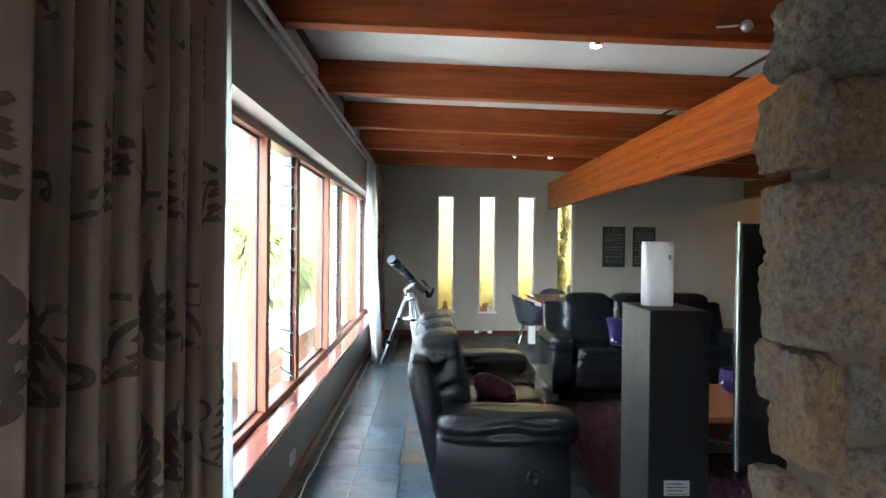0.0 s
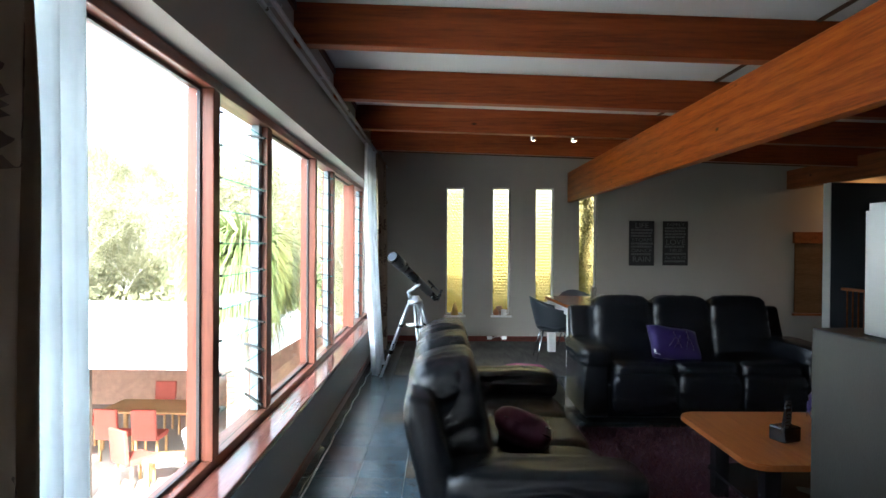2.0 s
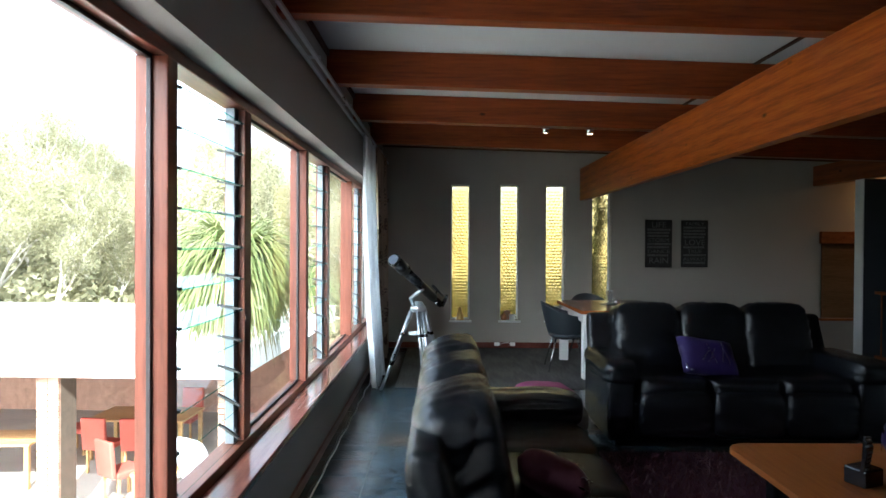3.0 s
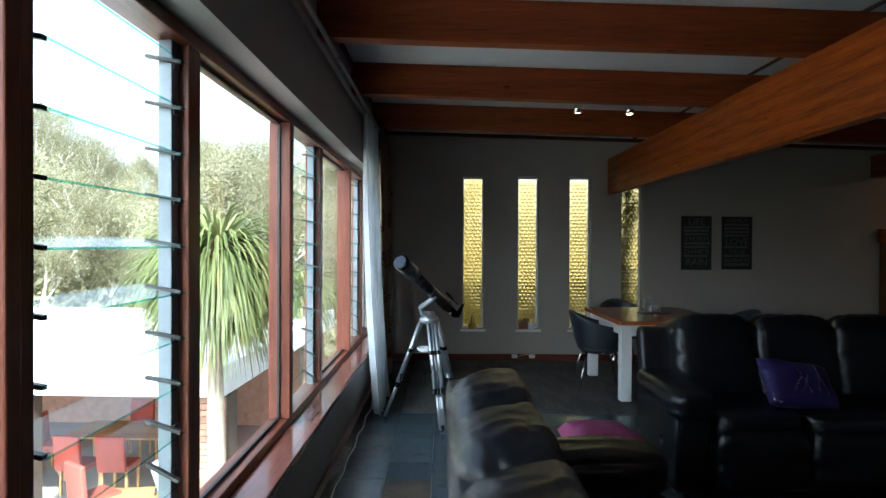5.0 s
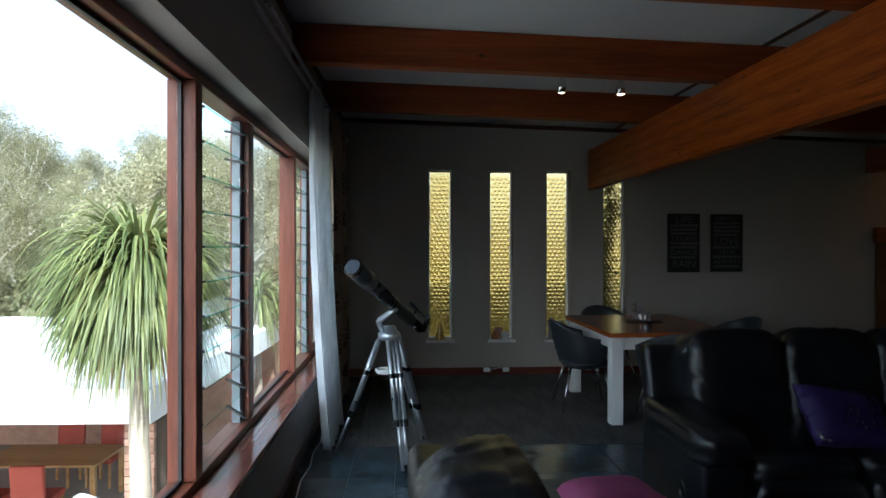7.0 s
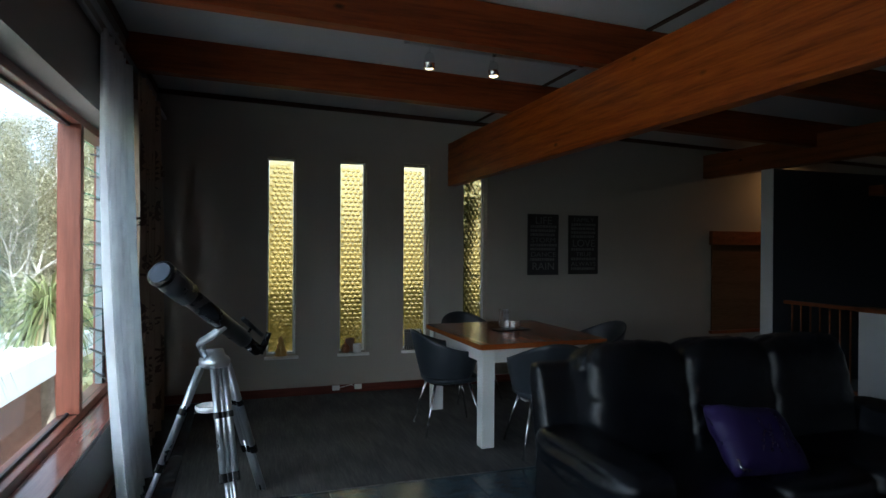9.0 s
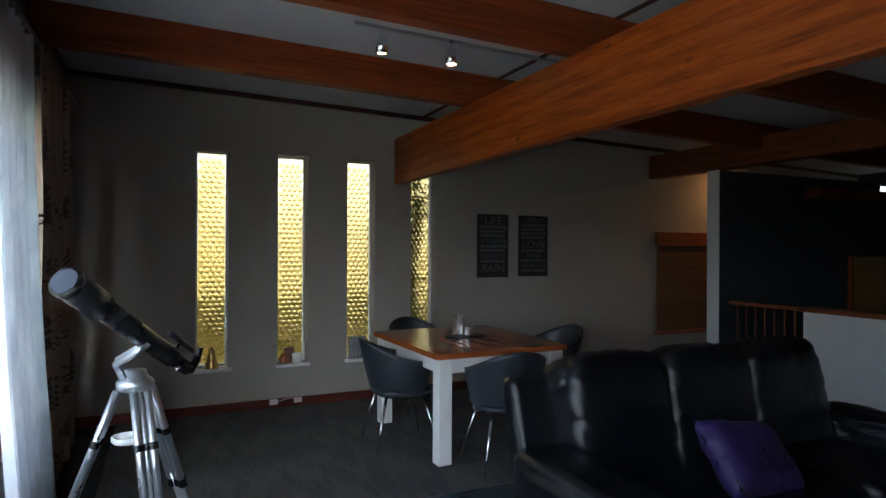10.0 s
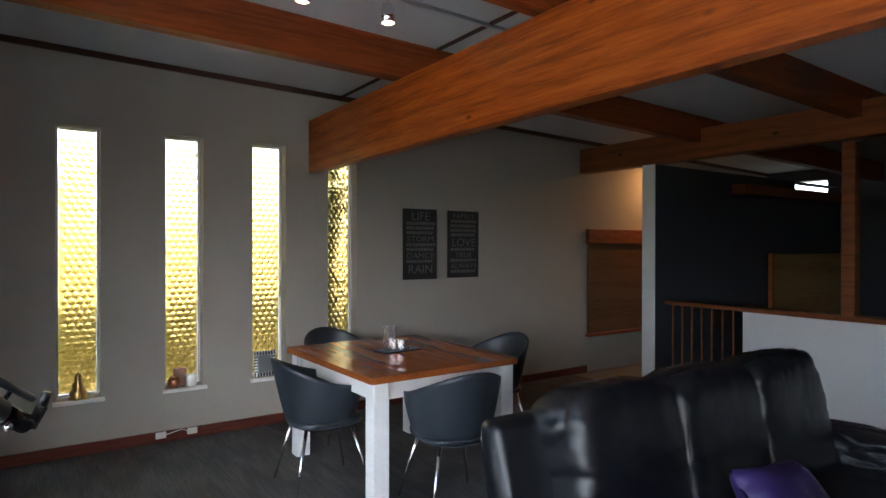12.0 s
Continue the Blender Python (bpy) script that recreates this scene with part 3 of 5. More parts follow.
# ---- amber slit windows ----
for k, (a, b) in enumerate(SLITS):
    w = tagged(new("window_%d" % (k + 2)), "tall slit window of dimpled amber glass in cream frame", "window", group="slit windows", kind="structure")
    z0, z1 = SLIT_Z
    fr = bmesh.new()
    for x0, x1, c0, c1 in ((a, a + 0.02, z0, z1), (b - 0.02, b, z0, z1), (a + 0.021, b - 0.021, z1 - 0.02, z1), (a + 0.021, b - 0.021, z0, z0 + 0.02)):
        box(fr, x0 + 0.001, x1 - 0.001, NORTH + 0.11, NORTH + 0.15, c0 + 0.001, c1 - 0.001)
    part("window_frame", fr, "white", w, "cream painted frame")
    part("window_sill", boxed(a - 0.02, b + 0.025, NORTH - 0.035, NORTH + 0.11, z0 - 0.03, z0 - 0.002, 0.004), "white", w, "white painted sill")
    pane = bmesh.new()
    box(pane, a + 0.022, b - 0.022, NORTH + 0.128, NORTH + 0.132, z0 + 0.022, z1 - 0.022)
    part("pane", pane, "amber", w, "dimpled amber glass")
    dots, pitch, row = bmesh.new(), 0.052, 0
    z = z0 + 0.05
    while z < z1 - 0.04:
        x = a + 0.022 + pitch * (0.55 + 0.5 * (row % 2))
        while x < b - 0.022 - pitch * 0.4:
            rings = []
            for r, h in ((0.0245, 0.0), (0.019, 0.0045), (0.011, 0.0075), (0.004, 0.0085)):
                rings.append([dots.verts.new((x + r * math.cos(i * math.pi / 4), NORTH + 0.1278 - h, z + r * math.sin(i * math.pi / 4))) for i in range(8)])
            for p, q in zip(rings, rings[1:]):
                for i in range(8):
                    dots.faces.new((p[i], p[(i + 1) % 8], q[(i + 1) % 8], q[i]))
            dots.faces.new(rings[-1])
            x += pitch
        z += pitch * 0.88
        row += 1
    tagged(part("dimples", dots, "amber", w, "round cast dimples", True), kind="stuff")

# ---- east side: half wall, railing, dark stair hall ----
setting("half_wall", boxed(5.31, 5.43, -3.2, 7.55, 0, 0.90), "white", "white half wall beside the stairs", "half wall")
setting("trim_half_wall", boxed(5.28, 5.46, -3.2, 7.57, 0.902, 0.945, 0.006), "dark_beam", "red-brown timber capping of the half wall", "trim")
setting("wall_stair", holed(5.196, 9.4, 0, 2.372, [(8.1, 9.39, 2.25, 2.36)], lambda u, d, z: (u, 8.43 + d, z), 0.15), "navy", "navy painted wall behind the stairs", "wall")
setting("wall_stair_end", boxed(5.182, 5.194, 8.427, 8.583, 0, 2.372), "white", "white painted end of the navy wall", "wall")
for y in (6.62, 3.9):
    setting("post", boxed(5.315, 5.415, y, y + 0.10, 0.947, 2.368, 0.006), "dark_beam", "red-brown square timber post on the half wall", "post")
rg = thing("stair_railing", "brown timber stair railing with thin upright balusters", "railing")
part("handrail", boxed(5.33, 5.39, 7.58, 8.42, 0.90, 0.94, 0.008), "dark_beam", rg)
part("bottom_rail", boxed(5.34, 5.38, 7.58, 8.42, 0.08, 0.12, 0.005), "dark_beam", rg)
for k in range(7):
    y = 7.66 + k * 0.11
    part("baluster", boxed(5.352, 5.368, y, y + 0.016, 0.12, 0.90, 0.003), "dark_beam", rg)
hatch = thing("serving_hatch", "brown wooden shutter with a dark header in the passage wall", "hatch")
part("shutter", boxed(5.31, 6.8, NORTH - 0.03, NORTH - 0.004, 0.47, 1.545, 0.004), "blind", hatch)
part("header", boxed(5.28, 6.82, NORTH - 0.06, NORTH - 0.004, 1.545, 1.72, 0.006), "dark_beam", hatch)
part("ledge", boxed(5.28, 6.82, NORTH - 0.07, NORTH - 0.004, 0.43, 0.468, 0.006), "dark_beam", hatch)
door = thing("stair_door", "tan wooden door leaf standing ajar in the dark hall", "door")
part("leaf", boxed(7.45, 9.25, 8.36, 8.40, 0.02, 1.42, 0.004), "oak", door)
part("stile", boxed(7.39, 7.45, 8.355, 8.405, 0.02, 1.43, 0.004), "coffee", door)
setting("stair_beam", boxed(6.6, 9.38, 8.25, 8.42, 2.12, 2.24, 0.006), "dark_beam", "dark timber beam along the navy wall", "beam")
warm = new("passage_light", bpy.data.lights.new("passage_light", "AREA"))
warm.data.shape, warm.data.size, warm.data.energy, warm.data.color = "DISK", 0.12, 1.1, (1.0, 0.45, 0.14)
warm.matrix_world = look((6.5, 9.05, 2.60), (6.4, 9.15, 0))


# ---- curtains ----
def fold(s, n, amp, ph=0.0):
    return amp * (math.sin(2 * math.pi * n * s + ph) + 0.35 * math.sin(2 * math.pi * n * 2.7 * s + 1.3 + ph) + 0.25 * math.sin(2 * math.pi * n * 0.43 * s))


def drape_at(spec, s, h):
    """A point on a hanging curtain: s along it, h from 0 at the hem to 1 at the rail."""
    x, y0, y1, z0, z1, n, amp, ph, sway = spec
    y = y0 + (y1 - y0) * s + sway * math.sin(math.pi * h) * (s - 0.5) * 0.3
    return Vector((x + sway * 0.55 * (1 - h) ** 2 + fold(s + 0.012 * math.sin(5 * h), n, amp * (0.75 + 0.35 * (1 - h)), ph), y, z0 + (z1 - z0) * h))


def drape(name, spec, material, label, nu=160, nv=24):
    bm = bmesh.new()
    g = [[bm.verts.new(drape_at(spec, i / nu, j / nv)) for i in range(nu + 1)] for j in range(nv + 1)]
    for a, b in zip(g, g[1:]):
        for i in range(nu):
            bm.faces.new((a[i], a[i + 1], b[i + 1], b[i]))
    ob = tagged(part(name, bm, material, None, "", True), label, "curtain")
    so = ob.modifiers.new("cloth", "SOLIDIFY")
    so.thickness, so.offset = 0.003, 0
    return ob


def scrolls(bm, spec, rng, reach, wide):
    """Printed leaf scrolls laid on the folds of a curtain."""
    _, y0, y1, z0, z1, *_ = spec

    def lay(curve):
        prev = None
        for (u, v, w, du, dv) in curve:
            k = math.hypot(du, dv) or 1
            pu, pv = -dv / k * w, du / k * w
            ends = []
            for s in (-1, 1):
                q = drape_at(spec, (u + s * pu) / wide, min(1, max(0, (v + s * pv) / (z1 - z0))))
                ends.append(q)
            side = (drape_at(spec, u / wide + 0.002, 0.5) - drape_at(spec, u / wide - 0.002, 0.5)).cross(Vector((0, 0, 1)))
            side = side.normalized() * (0.005 if side.x > 0 else -0.005)
            pts = [bm.verts.new(p + side) for p in ends]
            if prev:
                bm.faces.new((prev[0], prev[1], pts[1], pts[0]))
            prev = pts

    def spiral(u, v, ang, size, turn, fat):
        c, n = [], 22
        for i in range(n + 1):
            f = i / n
            a = ang + turn * f * f * 4.6
            c.append([u, v, fat * math.sin(math.pi * min(1, f * 0.9 + 0.08)) ** 0.7 + 0.001, math.cos(a), math.sin(a)])
            u += math.cos(a) * size / n * (1.15 - 0.75 * f)
            v += math.sin(a) * size / n * (1.15 - 0.75 * f)
        lay(c)
    v = 0.10
    row = 0
    while v < z1 - z0 - 0.1:
        u = 0.10 + (0.16 if row % 2 else 0)
        while u < wide - 0.1:
            sgn = 1 if rng.random() < 0.5 else -1
            strokes = [(-0.08, -0.06, 30, 0.62, 1.55, 0.013), (0.0, 0.02, 78, 0.34, -1.5, 0.011), (-0.03, -0.02, 120, 0.30, 1.7, 0.012), (0.04, 0.08, 55, 0.26, -1.9, 0.010)]
            for k in range(5):
                f = k / 4
                strokes.append((0.02 + 0.05 * f, 0.0 + 0.16 * f, 10 + 62 * f, 0.15 + 0.05 * math.sin(3 * f), 0.75 - 0.5 * f, 0.019 - 0.006 * f))
                strokes.append((-0.02 - 0.02 * f, 0.02 + 0.15 * f, 165 - 50 * f, 0.13 + 0.04 * math.sin(3 * f), -0.7 + 0.4 * f, 0.017 - 0.006 * f))
            for du, dv, ang, size, turn, fat in strokes:
                spiral(u + sgn * du * 0.92, v + dv * 0.92, radians(ang if sgn > 0 else 180 - ang), size * 0.92, turn * sgn, fat * 0.60)
            u += 0.31
        v += 0.37
        row += 1


def patterned(name, spec, label, wide, seed):
    ob = drape(name, spec, "drape", label, 520, 30)
    bm = bmesh.new()
    scrolls(bm, spec, random.Random(seed), 1, wide)
    part("print", bm, "print", ob, "grey-brown leaf scroll print", True)
    return ob


patterned("patterned_curtain", (-0.90, -0.44, 1.30, 0.03, 2.62, 13, 0.038, 0.4, 0.0), "heavy beige curtain printed with grey leaf scrolls, drawn open", 2.5, 3)
drape("sheer_curtain", (-0.965, 1.255, 1.55, 0.03, 2.61, 3.6, 0.022, 0.0, 0.05), "sheer", "white sheer curtain gathered beside the patterned curtain", 40)
patterned("patterned_curtain", (-0.96, 7.66, 8.85, 0.03, 2.62, 7, 0.04, 1.0, 0.0), "beige curtain printed with grey leaf scrolls, hanging in the corner", 1.3, 5)
drape("sheer_curtain", (-0.985, 6.84, 7.62, 0.03, 2.61, 6, 0.032, 0.6, 0.2), "sheer", "white sheer curtain bunched beside the telescope", 80)


# ---- stone pier ----
pier = tagged(part("stone_pier", boxed(0.90, 2.3, 1.06, 1.20, 0, 2.11), "mortar"), "rough field stone pier set in brown mortar", "pier", kind="structure")
srng = random.Random(11)


def crag(p, seed):
    q = p * 14 + Vector((seed * 3.1, seed, 0))
    return 0.5 * noise.noise(q) + 0.35 * abs(noise.noise(q * 2.2)) + 0.22 * noise.noise(q * 5.1) + 0.12 * noise.noise(q * 11)


def stone(x0, x1, z0, z1, y, seed, out=0.09):
    x0, x1, z0, z1 = x0 + 0.004, x1 - 0.012, z0 + 0.008, z1 - 0.008
    bm = puff((x1 - x0, out * 2, z1 - z0), ((x0 + x1) / 2, y, (z0 + z1) / 2), 0.10, 60, 40, 0.05, 9, None, seed)
    mid = Vector(((x0 + x1) / 2, y, (z0 + z1) / 2))
    rng = random.Random(seed)
    cuts = [(Vector((rng.uniform(-1, 1), rng.uniform(-0.9, 0.1), rng.uniform(-1, 1))).normalized(), rng.uniform(0.66, 0.92)) for _ in range(9)]
    for v in bm.verts:
        o = v.co - mid
        for nrm, lim in cuts:
            reach = lim * (abs(nrm.x) * (x1 - x0) + abs(nrm.y) * out * 2 + abs(nrm.z) * (z1 - z0)) / 2
            if o.dot(nrm) > reach:
                o -= nrm * (o.dot(nrm) - reach) * 0.85
        v.co = mid + o + o.normalized() * 0.032 * (crag(v.co, seed) - 0.15)
    return part("stone", bm, "stone", pier, "", True)


LAID = [(0.805, 1.030, 1.81, 2.04, 1.06), (0.775, 0.885, 1.60, 1.805, 1.05), (0.905, 1.070, 1.63, 1.82, 1.11), (0.785, 1.070, 1.25, 1.60, 1.06), (0.790, 0.840, 1.12, 1.26, 1.06),
        (0.835, 0.920, 0.99, 1.25, 1.08), (0.930, 1.005, 1.06, 1.23, 1.09), (0.925, 1.070, 0.88, 1.05, 1.06), (0.775, 0.850, 0.87, 0.985, 1.06), (1.010, 1.070, 1.07, 1.235, 1.08)]
for i, s in enumerate(LAID):
    stone(*s[:4], s[4], i + 1)
z = 0.02
while z < 2.0:
    h = srng.uniform(0.16, 0.30)
    x = 0.84
    while x < 2.25:
        w = srng.uniform(0.18, 0.34)
        if (z + h < 0.86 or x > 1.07) and z + h < 2.12:
            stone(x, min(2.32, x + w), z, z + h, srng.uniform(1.06, 1.10), srng.random() * 90)
        x += w + 0.012
    z += h + 0.012
pier.matrix_basis = Matrix.Translation((0.57, 0.55, 0)) @ Matrix.Diagonal((1.03, 1.03, 1.06, 1)) @ Matrix.Translation((-0.78, -1.06, 0))


# ---- sofas ----
def sofa(name, label, length, seats, m):
    s = thing(name, label, "sofa", m, "black leather sofas")
    h, arm = length / 2, 0.25
    inner = length - 2 * arm
    w = inner / seats
    part("base", boxed(-h + 0.04, h - 0.04, -0.40, 0.40, 0.04, 0.30, 0.03), "panel", s)
    shell = bmesh.new()
    a = [(0.16, 0.06), (0.37, 0.06), (0.585, 0.80), (0.58, 0.90), (0.45, 0.90), (0.34, 0.60)]
    l0, l1 = [[shell.verts.new((x, y, z)) for y, z in a] for x in (-h + 0.06, h - 0.06)]
    shell.faces.new(l0)
    shell.faces.new(l1[::-1])
    for i in range(len(a)):
        k = (i + 1) % len(a)
        shell.faces.new((l0[i], l1[i], l1[k], l0[k]))
    bmesh.ops.bevel(shell, geom=list(shell.edges), offset=0.035, segments=3, affect="EDGES", profile=0.5)
    part("back_shell", shell, "leather", s, "", True)
    lean = pose(0, 0, 0, -13)
    for k in range(seats):
        x = -h + arm + w * (k + 0.5)
        sd = k * 3 + length
        part("seat_cushion", puff((w * 1.01, 0.72, 0.24), (x, -0.13, 0.40), 0.34, 48, 26, 0.03, 4, None, sd, gather=0.003), "leather", s, "", True)
        part("footrest", puff((w * 0.99, 0.20, 0.34), (x, -0.44, 0.26), 0.36, 48, 26, 0.06, 6, None, sd + 1, gather=0.004), "leather", s, "", True)
        part("back_cushion", puff((w * 1.035, 0.30, 0.67), (x, 0.31, 0.665), 0.40, 84, 48, 0.06, 5, lean, sd + 2, gather=0.005), "leather", s, "", True)
        part("headrest", puff((w * 1.05, 0.33, 0.29), (x, 0.405, 0.855), 0.66, 84, 40, 0.07, 6, lean, sd + 4, gather=0.006), "leather", s, "", True)
    for sx in (-1, 1):
        x = sx * (h - arm / 2)
        part("arm", boxed(x - 0.105, x + 0.105, -0.47, 0.40, 0.05, 0.54, 0.035, None, 3), "leather", s, "", True)
        part("arm_pad", puff((arm + 0.02, 0.92, 0.19), (x, -0.06, 0.55), 0.42, 84, 36, 0.06, 4, None, sx + length, gather=0.006), "leather", s, "", True)
        lever = lathe([(0.045, 0), (0.045, 0.006), (0.032, 0.010), (0.030, 0.004), (0.0, 0.004)], 20, pose(sx * (h - 0.02), -0.22, 0.30, 0, 90 * sx, 0))
        part("recliner_lever", lever, "gloss_black", s, "round black recliner handle", True)
        for y in (-0.36, 0.34):
            part("foot", lathe([(0.022, 0.0), (0.026, 0.05)], 12, Matrix.Translation((x, y, 0.0))), "gloss_black", s)
    return s


sofa("sofa", "black leather three-seat recliner sofa with its back to the window", 2.00, 3, pose(0.19, 3.40, 0, 0, 0, 90) @ Matrix.Diagonal((1, 0.84, 1.02, 1)))
sofa("sofa", "black leather three-seat recliner sofa in front of the dining table", 2.13, 3, pose(2.09, 5.60, 0) @ Matrix.Diagonal((1, 0.84, 1.02, 1)))


def cushion(label, material, m, size=0.44, sequins=True, seed=1):
    c = thing("cushion", label, "cushion", m)
    n, bm = 18, bmesh.new()
    grids = []
    for side in (1, -1):
        g = []
        for i in range(n + 1):
            row = []
            for j in range(n + 1):
                u, v = 2 * i / n - 1, 2 * j / n - 1
                t = max(0, (1 - u ** 4) * (1 - v ** 4)) ** 0.5
                k = 1 - 0.07 * (1 - abs(u * v))
                row.append(bm.verts.new((u * size / 2 * k, v * size * 0.36 * k, side * (0.075 * t + 0.002) + 0.008 * noise.noise((u * 3 + seed, v * 3, side)))))
            g.append(row)
        grids.append(g)
        for a, b in zip(g, g[1:]):
            for j in range(n):
                bm.faces.new((a[j], a[j + 1], b[j + 1], b[j]))
    bmesh.ops.remove_doubles(bm, verts=bm.verts, dist=0.006)
    part("cover", bm, material, c, "", True)
    if sequins:
        rng, sq = random.Random(seed), bmesh.new()
        for stem in range(5):
            x, lean = -0.10 + stem * 0.055, rng.uniform(-0.3, 0.5)
            for k in range(26):
                f = k / 26
                px, py = x + lean * f * 0.16 + rng.uniform(-0.006, 0.006), -0.09 + f * (0.10 + 0.03 * stem) + rng.uniform(-0.004, 0.004)
                t = (1 - (px / size * 2) ** 4) * (1 - (py / (size * 0.36)) ** 4)
                d = 0.082 * max(0, t) ** 0.5 + 0.004
                bmesh.ops.create_circle(sq, cap_ends=True, segments=6, radius=0.004, matrix=Matrix.Translation((px, py, d)) @ pose(0, 0, 0, rng.uniform(-30, 30), rng.uniform(-30, 30)))
        for k in range(60):
            px, py = -size * 0.43 + rng.uniform(-0.02, 0.03), -size * 0.30 + rng.uniform(-0.02, 0.03)
            bmesh.ops.create_circle(sq, cap_ends=True, segments=6, radius=0.005, matrix=Matrix.Translation((px, py, 0.035)) @ pose(0, 0, 0, rng.uniform(-40, 40), rng.uniform(-40, 40)))
        tagged(part("sequins", sq, "sequin", c, "silver sequin stems"), kind="stuff")
    return c


cushion("purple satin cushion with silver sequin stems on the black sofa", "purple", pose(1.88, 5.43, 0.64, 48, 8, 4), 0.46, True, 2)
cushion("dark plum satin cushion on the black sofa", "plum", pose(0.25, 3.13, 0.59, 22, 25, 80), 0.40, True, 6)
cushion("magenta cushion lying on the olive footstool", "pink", pose(0.53, 4.90, 0.475, 3, 4, 12), 0.40, False, 9)
stool = thing("footstool", "low olive-grey padded footstool beside the sofa", "footstool", pose(-0.09, -0.15, 0))
part("pad", puff((0.64, 0.68, 0.16), (0.58, 5.20, 0.325), 0.3, 36, 20, 0.03, 6), "olive", stool, "", True)
part("body", boxed(0.28, 0.88, 4.88, 5.52, 0.06, 0.28, 0.015), "panel", stool)
for x in (0.32, 0.84):
    for y in (4.92, 5.48):
        part("foot", lathe([(0.02, 0.0), (0.024, 0.06)], 12, Matrix.Translation((x, y, 0))), "gloss_black", stool)


# ---- coffee table, rug, things on the table ----
def rounded_plate(x0, x1, y0, y1, z0, z1, r, bev=0.006):
    bm, ring = bmesh.new(), []
    for cx, cy, a0 in ((x1 - r, y1 - r, 0), (x0 + r, y1 - r, 90), (x0 + r, y0 + r, 180), (x1 - r, y0 + r, 270)):
        for k in range(7):
            a = radians(a0 + 15 * k)
            ring.append((cx + r * math.cos(a), cy + r * math.sin(a)))
    lo, hi = [[bm.verts.new((x, y, z)) for x, y in ring] for z in (z0, z1)]
    bm.faces.new(lo[::-1])
    top = bm.faces.new(hi)
    for i in range(len(ring)):
        k = (i + 1) % len(ring)
        bm.faces.new((lo[i], lo[k], hi[k], hi[i]))
    bmesh.ops.bevel(bm, geom=list(top.edges), offset=bev, segments=2, affect="EDGES")
    return bm


rug = thing("rug", "shaggy dark burgundy rug on the slate floor", "rug", pose(-0.04, -0.20, 0))
M["pile"] = leafy("burgundy_pile", (0.05, 0.018, 0.022), (0.10, 0.035, 0.04), 0.1)
part("backing", boxed(0.95, 3.0, 2.55, 5.3, 0.001, 0.012), "plum", rug)
rr, pile = random.Random(4), bmesh.new()
for k in range(9000):
    x, y, a = rr.uniform(0.95, 3.0), rr.uniform(2.55, 5.3), rr.uniform(0, 6.28)
    dx, dy, lx, ly = 0.006 * math.cos(a), 0.006 * math.sin(a), rr.uniform(-0.03, 0.03), rr.uniform(-0.03, 0.03)
    pile.faces.new([pile.verts.new(p) for p in ((x - dx, y - dy, 0.011), (x + dx, y + dy, 0.011), (x + lx, y + ly, rr.uniform(0.03, 0.05)))])
tagged(part("shag", pile, "pile", rug), kind="stuff")

ct = thing("coffee_table", "low orange-brown wooden coffee table with a dark base on the rug", "coffee table", pose(-0.05, -0.30, 0))
part("tabletop", rounded_plate(1.37, 2.55, 3.35, 4.27, 0.425, 0.455, 0.10), "coffee", ct)
part("shelf", rounded_plate(1.50, 2.42, 3.48, 4.14, 0.16, 0.18, 0.05), "gloss_black", ct)
for x in (1.52, 2.32):
    for y in (3.50, 4.04):
        part("leg", boxed(x, x + 0.08, y, y + 0.08, 0.012, 0.424, 0.006), "gloss_black", ct, "black leg")
rack = thing("remote_rack", "black rack holding several remote controls on the coffee table", "remote rack", pose(1.69, 3.42, 0.456, 0, 0, 20))
part("rack_body", boxed(-0.06, 0.06, -0.05, 0.05, 0.0, 0.08, 0.008), "gloss_black", rack)
for k in range(3):
    rc = boxed(-0.02, 0.02, -0.008, 0.008, 0, 0.19, 0.005, pose(-0.038 + 0.038 * k, -0.02 + 0.02 * k, 0.012, 12 - 6 * k, 4 * (k - 1), 0))
    remote = part("remote_control", rc, "gloss_black", rack)
    keys = bmesh.new()
    for i in range(3):
        for j in range(6):
            box(keys, -0.013 + i * 0.010, -0.006 + i * 0.010, -0.0105, -0.0085, 0.05 + j * 0.021, 0.062 + j * 0.021, 0, pose(-0.038 + 0.038 * k, -0.02 + 0.02 * k, 0.012, 12 - 6 * k, 4 * (k - 1), 0))
    part("keys", keys, "letter", remote, "grey key pads")
bowl = thing("candle_bowl", "dark purple bowl set with round silver mirror discs", "bowl", pose(2.10, 3.68, 0.456))
part("bowl_wall", lathe([(0.05, 0.0), (0.09, 0.03), (0.115, 0.09), (0.11, 0.15), (0.095, 0.18), (0.09, 0.175), (0.10, 0.10), (0.03, 0.02)], 32), "purple", bowl, "", True)
for k in range(11):
    a, zz = k * 2.4, 0.04 + 0.012 * k
    r = 0.095 + 0.02 * math.sin(zz * 17)
    disc = lathe([(0.020, 0), (0.020, 0.004), (0.0, 0.006)], 14, Matrix.Translation((r * math.cos(a), r * math.sin(a), zz)) @ pose(0, 0, 0, 0, 90, math.degrees(a)))
    part("mirror_disc", disc, "sequin", bowl, "round silver disc")

